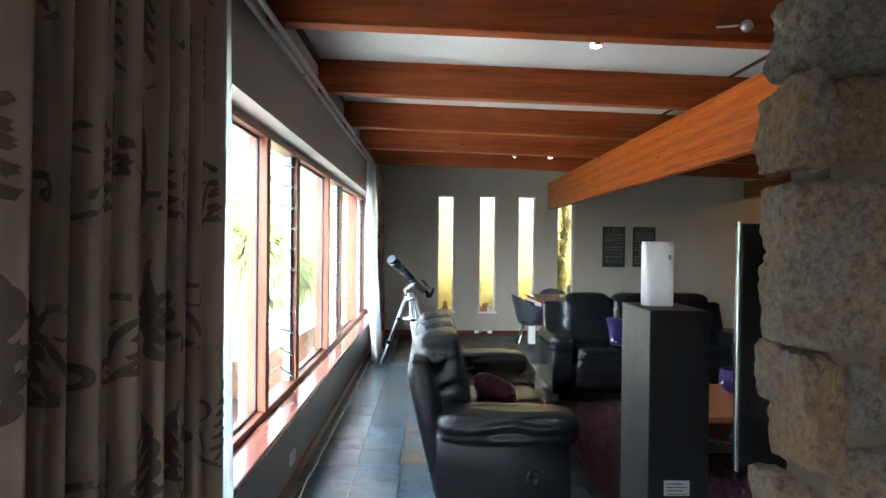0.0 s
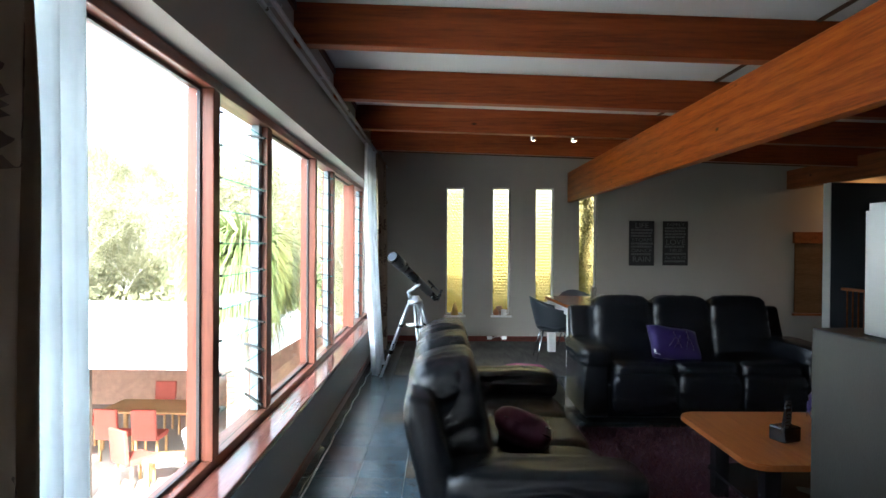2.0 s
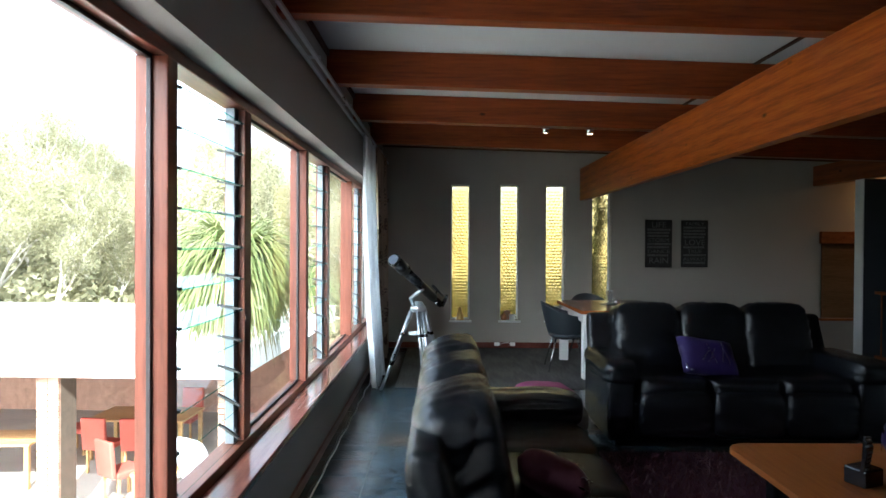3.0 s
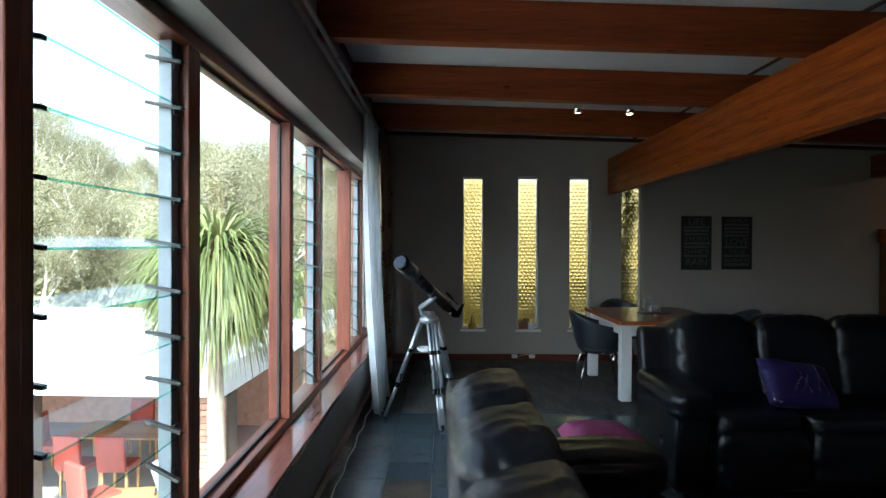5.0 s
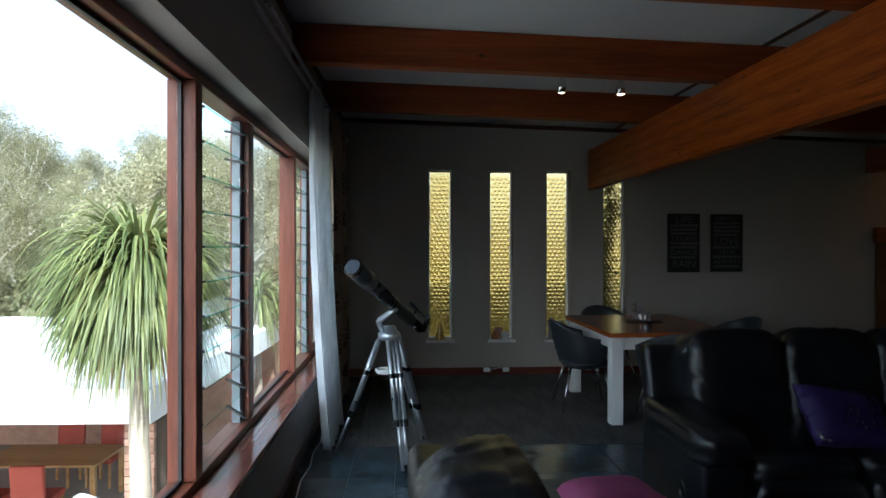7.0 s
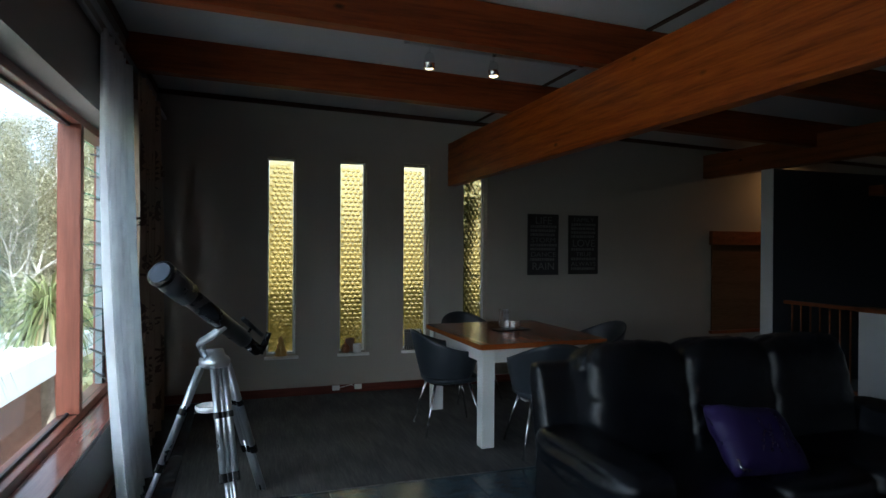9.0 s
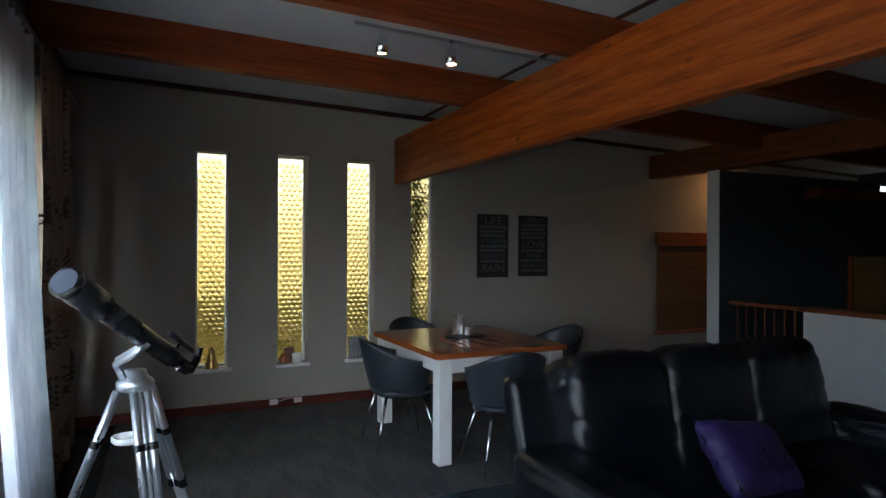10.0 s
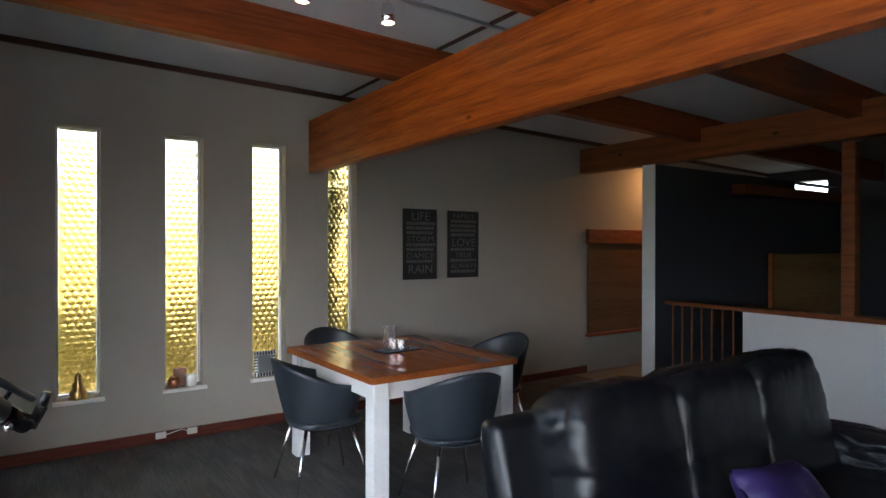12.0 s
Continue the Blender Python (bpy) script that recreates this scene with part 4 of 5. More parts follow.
# ---- speaker, router, television ----
sp = thing("floor_speaker", "tall black floor-standing loudspeaker with a label on its back", "speaker")
part("cabinet", boxed(0.725, 0.915, 1.57, 1.94, 0.03, 1.255, 0.004), "black_ash", sp)
part("plinth", boxed(0.715, 0.925, 1.56, 1.95, 0.0, 0.029, 0.004), "gloss_black", sp)
part("grille", boxed(0.735, 0.905, 1.942, 1.96, 0.35, 1.24, 0.005), "board", sp)
part("label_plate", boxed(0.775, 0.855, 1.5665, 1.5695, 0.765, 0.805), "silver", sp, "white label with unreadable print")
lb = bmesh.new()
for k in range(4):
    box(lb, 0.782, 0.846 - 0.012 * (k % 2), 1.5645, 1.5663, 0.768 + k * 0.009, 0.771 + k * 0.009)
part("label_print", lb, "letter", sp)
term = part("terminal_cup", boxed(0.78, 0.86, 1.5665, 1.5695, 0.58, 0.68), "gloss_black", sp)
for k in (0, 1):
    part("binding_post", lathe([(0.009, 0), (0.009, 0.02), (0.0, 0.021)], 12, pose(0.80 + 0.04 * k, 1.566, 0.63, 90)), "copper" if k else "chrome", term)
rt = thing("router", "white upright wireless router standing on the loudspeaker", "router")
rb = rounded_plate(0.765, 0.875, 1.79, 1.89, 1.256, 1.475, 0.03, 0.012)
part("body", rb, "satin_white", rt, "", True)
part("logo", boxed(0.845, 0.853, 1.7885, 1.7898, 1.415, 1.43), "letter", rt, "small grey mark")
sp.matrix_basis = Matrix.Translation((0.447, 0.952, 0)) @ Matrix.Diagonal((0.92, 0.676, 1.084, 1)) @ Matrix.Translation((-0.725, -1.57, 0))
rt.matrix_basis = Matrix.Translation((0.522, 1.10, 1.3615)) @ Matrix.Diagonal((0.79, 0.79, 0.90, 1)) @ Matrix.Translation((-0.82, -1.84, -1.256))
SET_TV = Matrix.Translation((0.82, 1.18, 0)) @ Matrix.Diagonal((1, 1, 1.05, 1)) @ Matrix.Translation((-1.085, -1.80, 0))
tv = thing("television", "large black flat television seen from behind on a cabinet", "television", SET_TV)
part("screen_body", boxed(1.09, 2.35, 1.80, 1.84, 0.78, 1.545, 0.006), "gloss_black", tv)
part("bezel", boxed(1.080, 1.089, 1.793, 1.803, 0.775, 1.55, 0.002), "silver", tv, "silver side edge")
part("neck", boxed(1.62, 1.82, 1.78, 1.83, 0.56, 0.779, 0.006), "gloss_black", tv)
part("foot_plate", rounded_plate(1.42, 2.02, 1.70, 1.95, 0.541, 0.56, 0.05), "gloss_black", tv)
cab = thing("media_cabinet", "low dark media cabinet under the television", "cabinet", SET_TV)
part("body", boxed(1.10, 2.45, 1.56, 2.02, 0.03, 0.54, 0.005), "black_ash", cab)
for k in range(3):
    part("door", boxed(1.12 + 0.445 * k, 1.54 + 0.445 * k, 2.022, 2.036, 0.06, 0.52, 0.003), "gloss_black", cab)


# ---- dining table and chairs ----
TX, TY = (0.0, 1.10), (0.0, 1.28)
tb = thing("dining_table", "square dining table with brown wooden top and white legs", "dining table", pose(1.36, 7.41, 0, 0, 0, 1.5))
part("tabletop", rounded_plate(TX[0], TX[1], TY[0], TY[1], 0.738, 0.776, 0.025), "tabletop", tb, "varnished brown plank top")
for x in (TX[0] + 0.03, TX[1] - 0.13):
    for y in (TY[0] + 0.03, TY[1] - 0.13):
        part("leg", boxed(x, x + 0.10, y, y + 0.10, 0.006, 0.737, 0.004), "white", tb)
for y in (TY[0] + 0.05, TY[1] - 0.075):
    part("apron", boxed(TX[0] + 0.131, TX[1] - 0.131, y, y + 0.025, 0.630, 0.737, 0.003), "white", tb)
for x in (TX[0] + 0.05, TX[1] - 0.075):
    part("apron", boxed(x, x + 0.025, TY[0] + 0.131, TY[1] - 0.131, 0.630, 0.737, 0.003), "white", tb)


def tub_chair(m):
    """A moulded tub chair; it faces -y."""
    c = thing("tub_chair", "charcoal moulded plastic tub chair with slim chrome legs", "chair", m, "chairs round the dining table")
    bm, nu, nv = bmesh.new(), 40, 12
    g = []
    for i in range(nu + 1):
        a = radians(-128 + 256 * i / nu)
        back = 0.5 + 0.5 * math.cos(a * 1.25)
        top = 0.655 + 0.165 * max(0, back) ** 1.5 - (0.03 if abs(a) > 2 else 0)
        row = []
        for j in range(nv + 1):
            t = j / nv
            r = 0.215 + 0.055 * t ** 0.6 + 0.012 * t * max(0, math.cos(a))
            low = 0.43
            row.append(bm.verts.new((r * 1.02 * math.sin(a), r * math.cos(a) * (1.0 + 0.12 * t) - 0.01, low + (top - low) * t)))
        g.append(row)
    for a, b in zip(g, g[1:]):
        for j in range(nv):
            bm.faces.new((a[j], b[j], b[j + 1], a[j + 1]))
    shell = part("shell", bm, "shell", c, "", True)
    so = shell.modifiers.new("thickness", "SOLIDIFY")
    so.thickness = 0.009
    part("seat", puff((0.43, 0.45, 0.07), (0, -0.02, 0.425), 0.6, 32, 12), "shell", c, "", True)
    part("leg_ring", tubed([(0.16 * math.cos(k * math.pi / 12), 0.16 * math.sin(k * math.pi / 12) - 0.01, 0.385) for k in range(25)], 0.009, 8, cap=False), "chrome", c)
    for sx in (-1, 1):
        for sy in (-1, 1):
            part("leg", tubed([(sx * 0.14, sy * 0.14 - 0.01, 0.40), (sx * 0.19, sy * 0.19 - 0.01, 0.2), (sx * 0.235, sy * 0.235 - 0.01, 0.003)], 0.011, 12, 0.008), "chrome", c, "", True)
    return c


chair = tub_chair(pose(1.31, 8.02, 0.006, 0, 0, 86))
copy_thing(chair, pose(1.83, 7.31, 0.006, 0, 0, 172))
copy_thing(chair, pose(2.70, 8.05, 0.006, 0, 0, -88))
copy_thing(chair, pose(1.85, 8.92, 0.006, 0, 0, 5))

tray = thing("table_tray", "small dark tray on the dining table", "tray", pose(1.93, 8.12, 0.7775, 0, 0, 8))
part("plate", rounded_plate(-0.16, 0.16, -0.08, 0.08, 0, 0.008, 0.02, 0.003), "black_ash", tray)
for x, y, h, w in ((1.87, 8.14, 0.165, 0.032), (1.955, 8.09, 0.065, 0.03)):
    v = thing("candle_holder", "square pierced silver metal candle holder on the tray", "candle holder", pose(x, y, 0.786, 0, 0, 12))
    part("sleeve", boxed(-w, w, -w, w, 0, h, 0.003), "pierced", v)
    part("rim", boxed(-w - 0.002, w + 0.002, -w - 0.002, w + 0.002, h, h + 0.006, 0.001), "chrome", v)


# ---- telescope ----
te = thing("telescope", "black refractor telescope on a silver aluminium tripod", "telescope")
head = Vector((-0.43, 6.86, 0.87))


def flat_leg(a, b, across, wide, r):
    """A flat leg extrusion: two round rails with a thin web between them."""
    bm = bmesh.new()
    for k, rad in ((-1, r), (0, r * 0.7), (1, r)):
        tube(bm, [a + across * wide * k, b + across * wide * k], rad, 10)
    return bm


for fx, fy in ((-0.81, 6.92), (-0.31, 6.52), (-0.17, 7.16)):
    foot = Vector((fx, fy, 0.0))
    hip = head + Vector((fx - head.x, fy - head.y, 0)).normalized() * 0.055
    d = foot - hip
    across = Vector((-d.y, d.x, 0)).normalized()
    leg = part("leg", flat_leg(hip + d * 0.05, hip + d * 0.66, across, 0.030, 0.018), "silver", te, "", True)
    part("lower_leg", flat_leg(hip + d * 0.60, foot + Vector((0, 0, 0.01)), across, 0.018, 0.013), "silver", leg, "", True)
    part("clamp", flat_leg(hip + d * 0.635, hip + d * 0.685, across, 0.032, 0.022), "gloss_black", leg, "black leg clamp")
    part("brace_clip", flat_leg(hip + d * 0.30, hip + d * 0.335, across, 0.032, 0.021), "gloss_black", leg, "black brace clip")
    part("foot_tip", tubed([foot + Vector((0, 0, 0.03)) - d * 0.02, foot + Vector((0, 0, 0.002))], 0.017, 10, 0.010), "gloss_black", leg, "black rubber foot")
    part("spreader", boxed(-0.012, 0.012, 0, (Vector((d.x, d.y, 0)) * 0.32).length, -0.004, 0.004, 0, Matrix.Translation((head.x, head.y, 0.58)) @ pose(0, 0, 0, 0, 0, math.degrees(math.atan2(d.y, d.x)) - 90)), "gloss_black", te)
part("accessory_tray", lathe([(0.06, 0.436), (0.07, 0.45), (0.07, 0.466), (0.062, 0.466), (0.058, 0.445), (0.0, 0.445)], 20, Matrix.Translation((head.x - 0.03, head.y, 0.15))), "satin_white", te, "white accessory tray")
part("tripod_head", lathe([(0.055, 0.745), (0.078, 0.757), (0.082, 0.785), (0.074, 0.80), (0.055, 0.812), (0.045, 0.845), (0.0, 0.847)], 24, Matrix.Translation((head.x, head.y, 0.075))), "silver", te, "", True)
tip, tail = Vector((-0.63, 6.30, 1.355)), Vector((-0.15, 7.10, 0.82))
ax = (tail - tip).normalized()
mid = tip + ax * 0.58
part("fork_arm", tubed([head + Vector((-0.05, -0.03, 0.02)), head + Vector((-0.075, -0.065, 0.09)), mid + Vector((-0.05, -0.062, -0.04)), mid + Vector((0, -0.064, 0))], 0.017, 10, 0.015), "silver", te, "", True)
part("fork_arm", tubed([head + Vector((-0.05, 0.03, 0.02)), head + Vector((-0.075, 0.065, 0.09)), mid + Vector((-0.05, 0.062, -0.04)), mid + Vector((0, 0.064, 0))], 0.017, 10, 0.015), "silver", te, "", True)


LONG = 1.36


def along(a, b):
    return tip + ax * a * LONG, tip + ax * b * LONG


optical = part("optical_tube", tubed([*along(0.10, 0.58)], 0.046, 24), "tube_black", te, "", True)
part("dew_shield", tubed([*along(0.0, 0.15)], 0.059, 24), "tube_black", optical, "black dew shield", True)
part("objective_rim", tubed([*along(-0.012, 0.006)], 0.062, 24), "gloss_black", optical, "black front ring", True)
part("lens", tubed([*along(-0.016, -0.0125)], 0.049, 24), "lens_blue", optical, "coated front lens")
part("focuser", tubed([*along(0.58, 0.70)], 0.034, 20), "gloss_black", optical, "", True)
part("diagonal", tubed([tip + ax * 0.70 * LONG, tip + ax * 0.73 * LONG + Vector((0.0, -0.0, 0.0)), tip + ax * 0.735 * LONG + Vector((0.03, -0.01, 0.07))], 0.02, 14), "gloss_black", optical, "", True)
part("eyepiece", tubed([tip + ax * 0.735 * LONG + Vector((0.03, -0.01, 0.07)), tip + ax * 0.735 * LONG + Vector((0.045, -0.014, 0.12))], 0.016, 14), "tube_black", optical, "", True)
part("focus_knob", tubed([tip + ax * 0.63 * LONG + Vector((0, -0.055, -0.025)), tip + ax * 0.63 * LONG + Vector((0, 0.055, -0.025))], 0.012, 12), "chrome", optical, "", True)
off = Vector((0.042, -0.025, 0.075))
part("finder", tubed([tip + ax * 0.50 * LONG + off, tip + ax * 0.67 * LONG + off], 0.013, 14), "tube_black", optical, "black finder scope", True)
part("finder_bracket", tubed([tip + ax * 0.58 * LONG + off, tip + ax * 0.58 * LONG + off * 0.4], 0.008, 10), "gloss_black", optical)
side = ax.cross(Vector((0, 0, 1))).normalized()
side = side if side.y < 0 else -side
upw = side.cross(ax).normalized()
upw = upw if upw.z > 0 else -upw
marks = bmesh.new()
for k in range(5):
    c0 = tip + ax * (0.045 + 0.014 * k) + (side * 0.92 + upw * 0.39) * 0.0592
    bmesh.ops.create_cube(marks, size=1, matrix=Matrix.Translation(c0) @ Matrix((ax, upw, side)).transposed().to_4x4() @ Matrix.Diagonal((0.009, 0.016, 0.002, 1)))
part("marking", marks, "letter", optical, "grey maker's mark as plain bars")


# ---- lettered boards on the end wall ----
def lettered(name, label, x, z0, w, h, rows):
    b = tagged(part(name, boxed(x, x + w, NORTH - 0.022, NORTH - 0.003, z0, z0 + h, 0.003), "board"), label, "sign")
    top = z0 + h - 0.025
    for txt, hh in rows:
        if txt:
            cu = bpy.data.curves.new("lettering", "FONT")
            cu.body, cu.align_x, cu.size, cu.extrude = txt, "CENTER", hh * 1.38, 0.0008
            cu.materials.append(M["letter"])
            t = new("lettering", cu)
            t.parent = b
            t.matrix_basis = pose(x + w / 2, NORTH - 0.0235, top - hh, 90) @ Matrix.Diagonal((min(1.25, (w - 0.05) / (0.92 * hh * len(txt))), 1, 1, 1))
        else:
            bars, rng, u = bmesh.new(), random.Random(int(top * 999)), x + 0.03
            while u < x + w - 0.05:
                k = rng.uniform(0.012, 0.03)
                box(bars, u, u + k, NORTH - 0.0245, NORTH - 0.0222, top - hh, top)
                u += k + 0.008
            tagged(part("faint_line", bars, "letter", b), kind="stuff")
        top -= hh + 0.016
    return b


lettered("word_sign", "black wall sign with LIFE, STORM, DANCE, RAIN in grey letters", 2.752, 1.184, 0.386, 0.69,
         [("LIFE", 0.085), ("", 0.03), ("", 0.03), ("", 0.03), ("STORM", 0.055), ("", 0.03), ("", 0.03), ("DANCE", 0.055), ("", 0.03), ("RAIN", 0.085)])
lettered("word_sign", "black wall sign with FAMILY, LOVE, TRUE, ALWAYS in grey letters", 3.273, 1.19, 0.386, 0.68,
         [("FAMILY", 0.05), ("", 0.03), ("", 0.03), ("", 0.03), ("", 0.03), ("LOVE", 0.085), ("", 0.03), ("TRUE", 0.05), ("", 0.03), ("ALWAYS", 0.05), ("", 0.03)])

# ---- ornaments on the slit sills, sockets, lights ----
orn = thing("brass_ornament", "small brass seated figurine on the window sill", "ornament", pose(0.075, NORTH + 0.03, SLIT_Z[0] - 0.001))
part("figurine", lathe([(0.062, 0.0), (0.064, 0.012), (0.052, 0.02), (0.058, 0.045), (0.036, 0.07), (0.040, 0.10), (0.022, 0.125), (0.027, 0.15), (0.016, 0.175), (0.004, 0.195)], 20), "brass", orn, "", True)
jug = thing("white_mug", "white mug on the window sill", "mug", pose(0.835, NORTH + 0.02, SLIT_Z[0] - 0.001))
part("cup", lathe([(0.036, 0), (0.042, 0.005), (0.045, 0.085), (0.042, 0.085), (0.036, 0.01), (0, 0.01)], 24), "satin_white", jug, "", True)
part("handle", tubed([(0.04 + 0.025 * math.sin(k * math.pi / 8), 0, 0.02 + 0.05 * k / 8) for k in range(9)], 0.005, 8), "satin_white", jug, "", True)
cop = thing("copper_pot", "small copper pot with lid on the window sill", "pot", pose(0.715, NORTH + 0.03, SLIT_Z[0] - 0.001))
part("pot", lathe([(0.035, 0), (0.048, 0.02), (0.045, 0.06), (0.03, 0.075)], 20), "copper", cop, "", True)
part("lid", lathe([(0.033, 0.0755), (0.02, 0.09), (0.006, 0.095), (0.01, 0.11), (0.0, 0.115)], 20), "copper", cop, "", True)
pf = thing("tea_tin", "small decorated tea tin on the window sill", "tin", pose(0.765, NORTH + 0.075, SLIT_Z[0] - 0.001))
part("tin", boxed(-0.045, 0.045, -0.02, 0.02, 0, 0.14, 0.004), "brick", pf)
sf = thing("striped_photo_frame", "photo frame with black and white striped border on the sill", "photo frame", pose(1.44, NORTH + 0.04, SLIT_Z[0] - 0.001, -8))
part("picture", boxed(-0.062, 0.062, -0.004, 0.004, 0.035, 0.175), "silver", sf, "grey picture behind glass")
part("mount", boxed(-0.095, 0.095, 0.0045, 0.014, 0, 0.21, 0.002), "satin_white", sf)
stripes = bmesh.new()
for k in range(8):
    box(stripes, -0.093 + k * 0.0245, -0.081 + k * 0.0245, 0.0005, 0.0043, 0.178, 0.209)
    box(stripes, -0.093 + k * 0.0245, -0.081 + k * 0.0245, 0.0005, 0.0043, 0.001, 0.032)
for k in range(6):
    for x in (-0.094, 0.064):
        box(stripes, x, x + 0.030, 0.0005, 0.0043, 0.036 + k * 0.024, 0.047 + k * 0.024)
part("stripe", stripes, "board", sf, "black stripes")
for x in (0.575, 0.80):
    so = tagged(part("wall_socket", boxed(x, x + 0.075, NORTH - 0.035, NORTH - 0.0225, 0.035, 0.085, 0.004), "satin_white"), "white plastic wall socket on the skirting", "socket", "skirting sockets")
wire = tagged(part("cable", tubed([(0.651, NORTH - 0.03, 0.06), (0.71, NORTH - 0.035, 0.075), (0.77, NORTH - 0.033, 0.085), (0.799, NORTH - 0.03, 0.065)], 0.003, 8), "satin_white", None, "", True), "white cable between two skirting sockets", "cable")
trk = thing("track_light", "white ceiling track with two small chrome spotlights", "track light")
part("track", sloped(0.75, 2.5, 7.315, 7.34, -0.024, -0.002, 0.003), "silver", trk)
M["lamp"] = bpy.data.materials.new("halogen_face")
M["lamp"].use_nodes = True
lampb = M["lamp"].node_tree.nodes["Principled BSDF"]
lampb.inputs["Emission Color"].default_value, lampb.inputs["Emission Strength"].default_value = (1.0, 0.72, 0.38, 1), 2.0


def spotlight(x, y, z, lean, parent, k=1.4):
    """A chrome can lamp on a short yoke; z is where the can meets its yoke."""
    m = pose(x, y, z, lean, 0, 0) @ Matrix.Scale(k, 4)
    c = part("spot_can", lathe([(0.016, 0.0), (0.022, -0.006), (0.026, -0.014), (0.026, -0.040), (0.029, -0.043), (0.029, -0.050), (0.027, -0.053), (0.030, -0.078), (0.027, -0.078), (0.024, -0.02), (0, -0.02)], 24, m), "chrome", parent, "chrome lamp can", True)
    part("bulb", lathe([(0.0, -0.062), (0.025, -0.064), (0.024, -0.074), (0.012, -0.080), (0.0, -0.081)], 16, m), "lamp", c, "warm lit halogen bulb")
    part("yoke", boxed(x - 0.006, x + 0.006, y + 0.034 * k, y + 0.038 * k, z - 0.05 * k, z + 0.03, 0.001), "chrome", parent)
    part("stem", tubed([(x, y, z - 0.004), (x, y, ceil_at(x) - 0.026)], 0.008, 8), "chrome", parent)


spotlight(0.932, 7.327, 2.83, 6, trk, 1.35)
spotlight(1.411, 7.327, 2.818, -4, trk, 1.35)
near = thing("spot_lamp", "small chrome spotlight on a rafter, lit", "spotlight")
spotlight(0.72, 2.56, 2.735, 0, near, 1.2)
smoke = thing("smoke_detector", "white ceiling sensor on a bracket under the rafters", "sensor", pose(1.47, 2.398, 2.71, 90))
part("dome", lathe([(0.032, 0.0), (0.032, 0.015), (0.022, 0.026), (0, 0.03)], 20), "silver", smoke, "", True)
part("conduit", tubed([(-0.045, 0, 0.01), (-0.16, -0.01, 0.008)], 0.006, 8), "satin_white", smoke)

# cables lying along the foot of the window wall
for k, (o, z) in enumerate(((0.012, 0.006), (0.03, 0.005))):
    pts = [(WEST + 0.06 + o + 0.010 * math.sin(3 * t + k), 2.4 + t * 0.25, z) for t in range(22)]
    tagged(part("cable", tubed(pts, 0.005, 6), "satin_white" if k else "gloss_black", None, "", True), "cable lying along the foot of the window wall", "cable", "floor cables")
sock = thing("wall_socket", "white plastic wall socket low on the window wall", "socket", Matrix.Identity(4))
part("plate", boxed(WEST + 0.002, WEST + 0.015, 3.02, 3.14, 0.14, 0.22, 0.003), "satin_white", sock)

# ---- outside: ground, patio, garden pavilion ----
def hill(x, y):
    d = max(0.0, math.hypot(x + 3, y - 3) - 15)
    a = math.degrees(math.atan2(y - 3, x + 3)) % 360
    side = min(1, max(0, (155 - a) / 22)) * min(1, max(0, (a - 20) / 30))
    return -2.62 + 4.8 * side * (1 - math.exp(-d / 20)) + 0.25 * noise.noise((x * 0.12, y * 0.12, 0)) * min(1, d / 5)


g, rows = bmesh.new(), []
radii = [0, 6, 10, 14, 17, 20, 24, 29, 36, 46, 60, 85, 130, 220, 400, 900]
for r in radii[1:]:
    rows.append([g.verts.new((-3 + r * math.cos(a), 3 + r * math.sin(a), hill(-3 + r * math.cos(a), 3 + r * math.sin(a)))) for a in [2 * math.pi * k / 48 for k in range(48)]])
for a, b in zip(rows, rows[1:]):
    for k in range(48):
        g.faces.new((a[k], a[(k + 1) % 48], b[(k + 1) % 48], b[k]))
g.faces.new(rows[0])
setting("ground", g, "earth", "dry grassy hillside round the house", "ground", True)
setting("pavement", boxed(-13, 3.0, -12, 15.2, -2.615, -2.5), "patio", "sunlit pale paved patio", "patio")
setting("wall_foundation", boxed(-1.2, 9.5, -3.3, 9.6, -2.7, -0.31), "render_white", "white rendered lower storey", "wall")

YARD = Matrix.Translation((-0.60, 1.719, -0.06)) @ Matrix.Diagonal((1, 1.069, 1, 1)) @ pose(0, 0, 0, 0, 0, -1.86) @ Matrix.Translation((0.118, -2.201, 0))


def yard(x, y, z=-2.5, turn=0):
    """A place on the patio beside the house."""
    q = YARD @ Vector((x, y, 0))
    return pose(q.x, q.y, z, 0, 0, turn - 1.86)


pv = thing("garden_pavilion", "low white flat-roofed pavilion with brick piers on the patio", "pavilion", YARD)
part("roof", boxed(-14, -2.72, 8.9, 14.8, -0.31, 0.06, 0.01), "render_white", pv)
part("soffit", boxed(-13.9, -2.8, 9.0, 14.7, -0.335, -0.312), "dark_beam", pv)
part("back_wall", boxed(-13.8, -2.9, 14.4, 14.6, -2.5, -0.337), "brick", pv)
for x in (-5.62, -3.05, -8.3, -11.0):
    pr = part("pier", boxed(x, x + 0.32, 9.05, 9.37, -2.5, -0.337), "mortar", pv)
    if x in (-5.62, -3.05):
        bm = boxed(-0.115, 0.115, -0.055, 0.055, -0.036, 0.036, 0.004)
        bm.transform(Matrix.Identity(4))
        first = None
        for c in range(27):
            for k in range(2):
                o = 0.0 if c % 2 else 0.08
                m = Matrix.Translation((x + 0.08 + k * 0.16, 9.03, -2.455 + c * 0.08)) @ Matrix.Diagonal((0.66, 0.5, 1, 1))
                if first is None:
                    first = part("brick", bm, "brick", pr)
                    first.matrix_basis = m
                else:
                    q = new("brick", first.data)
                    q.parent, q.matrix_basis = pr, m


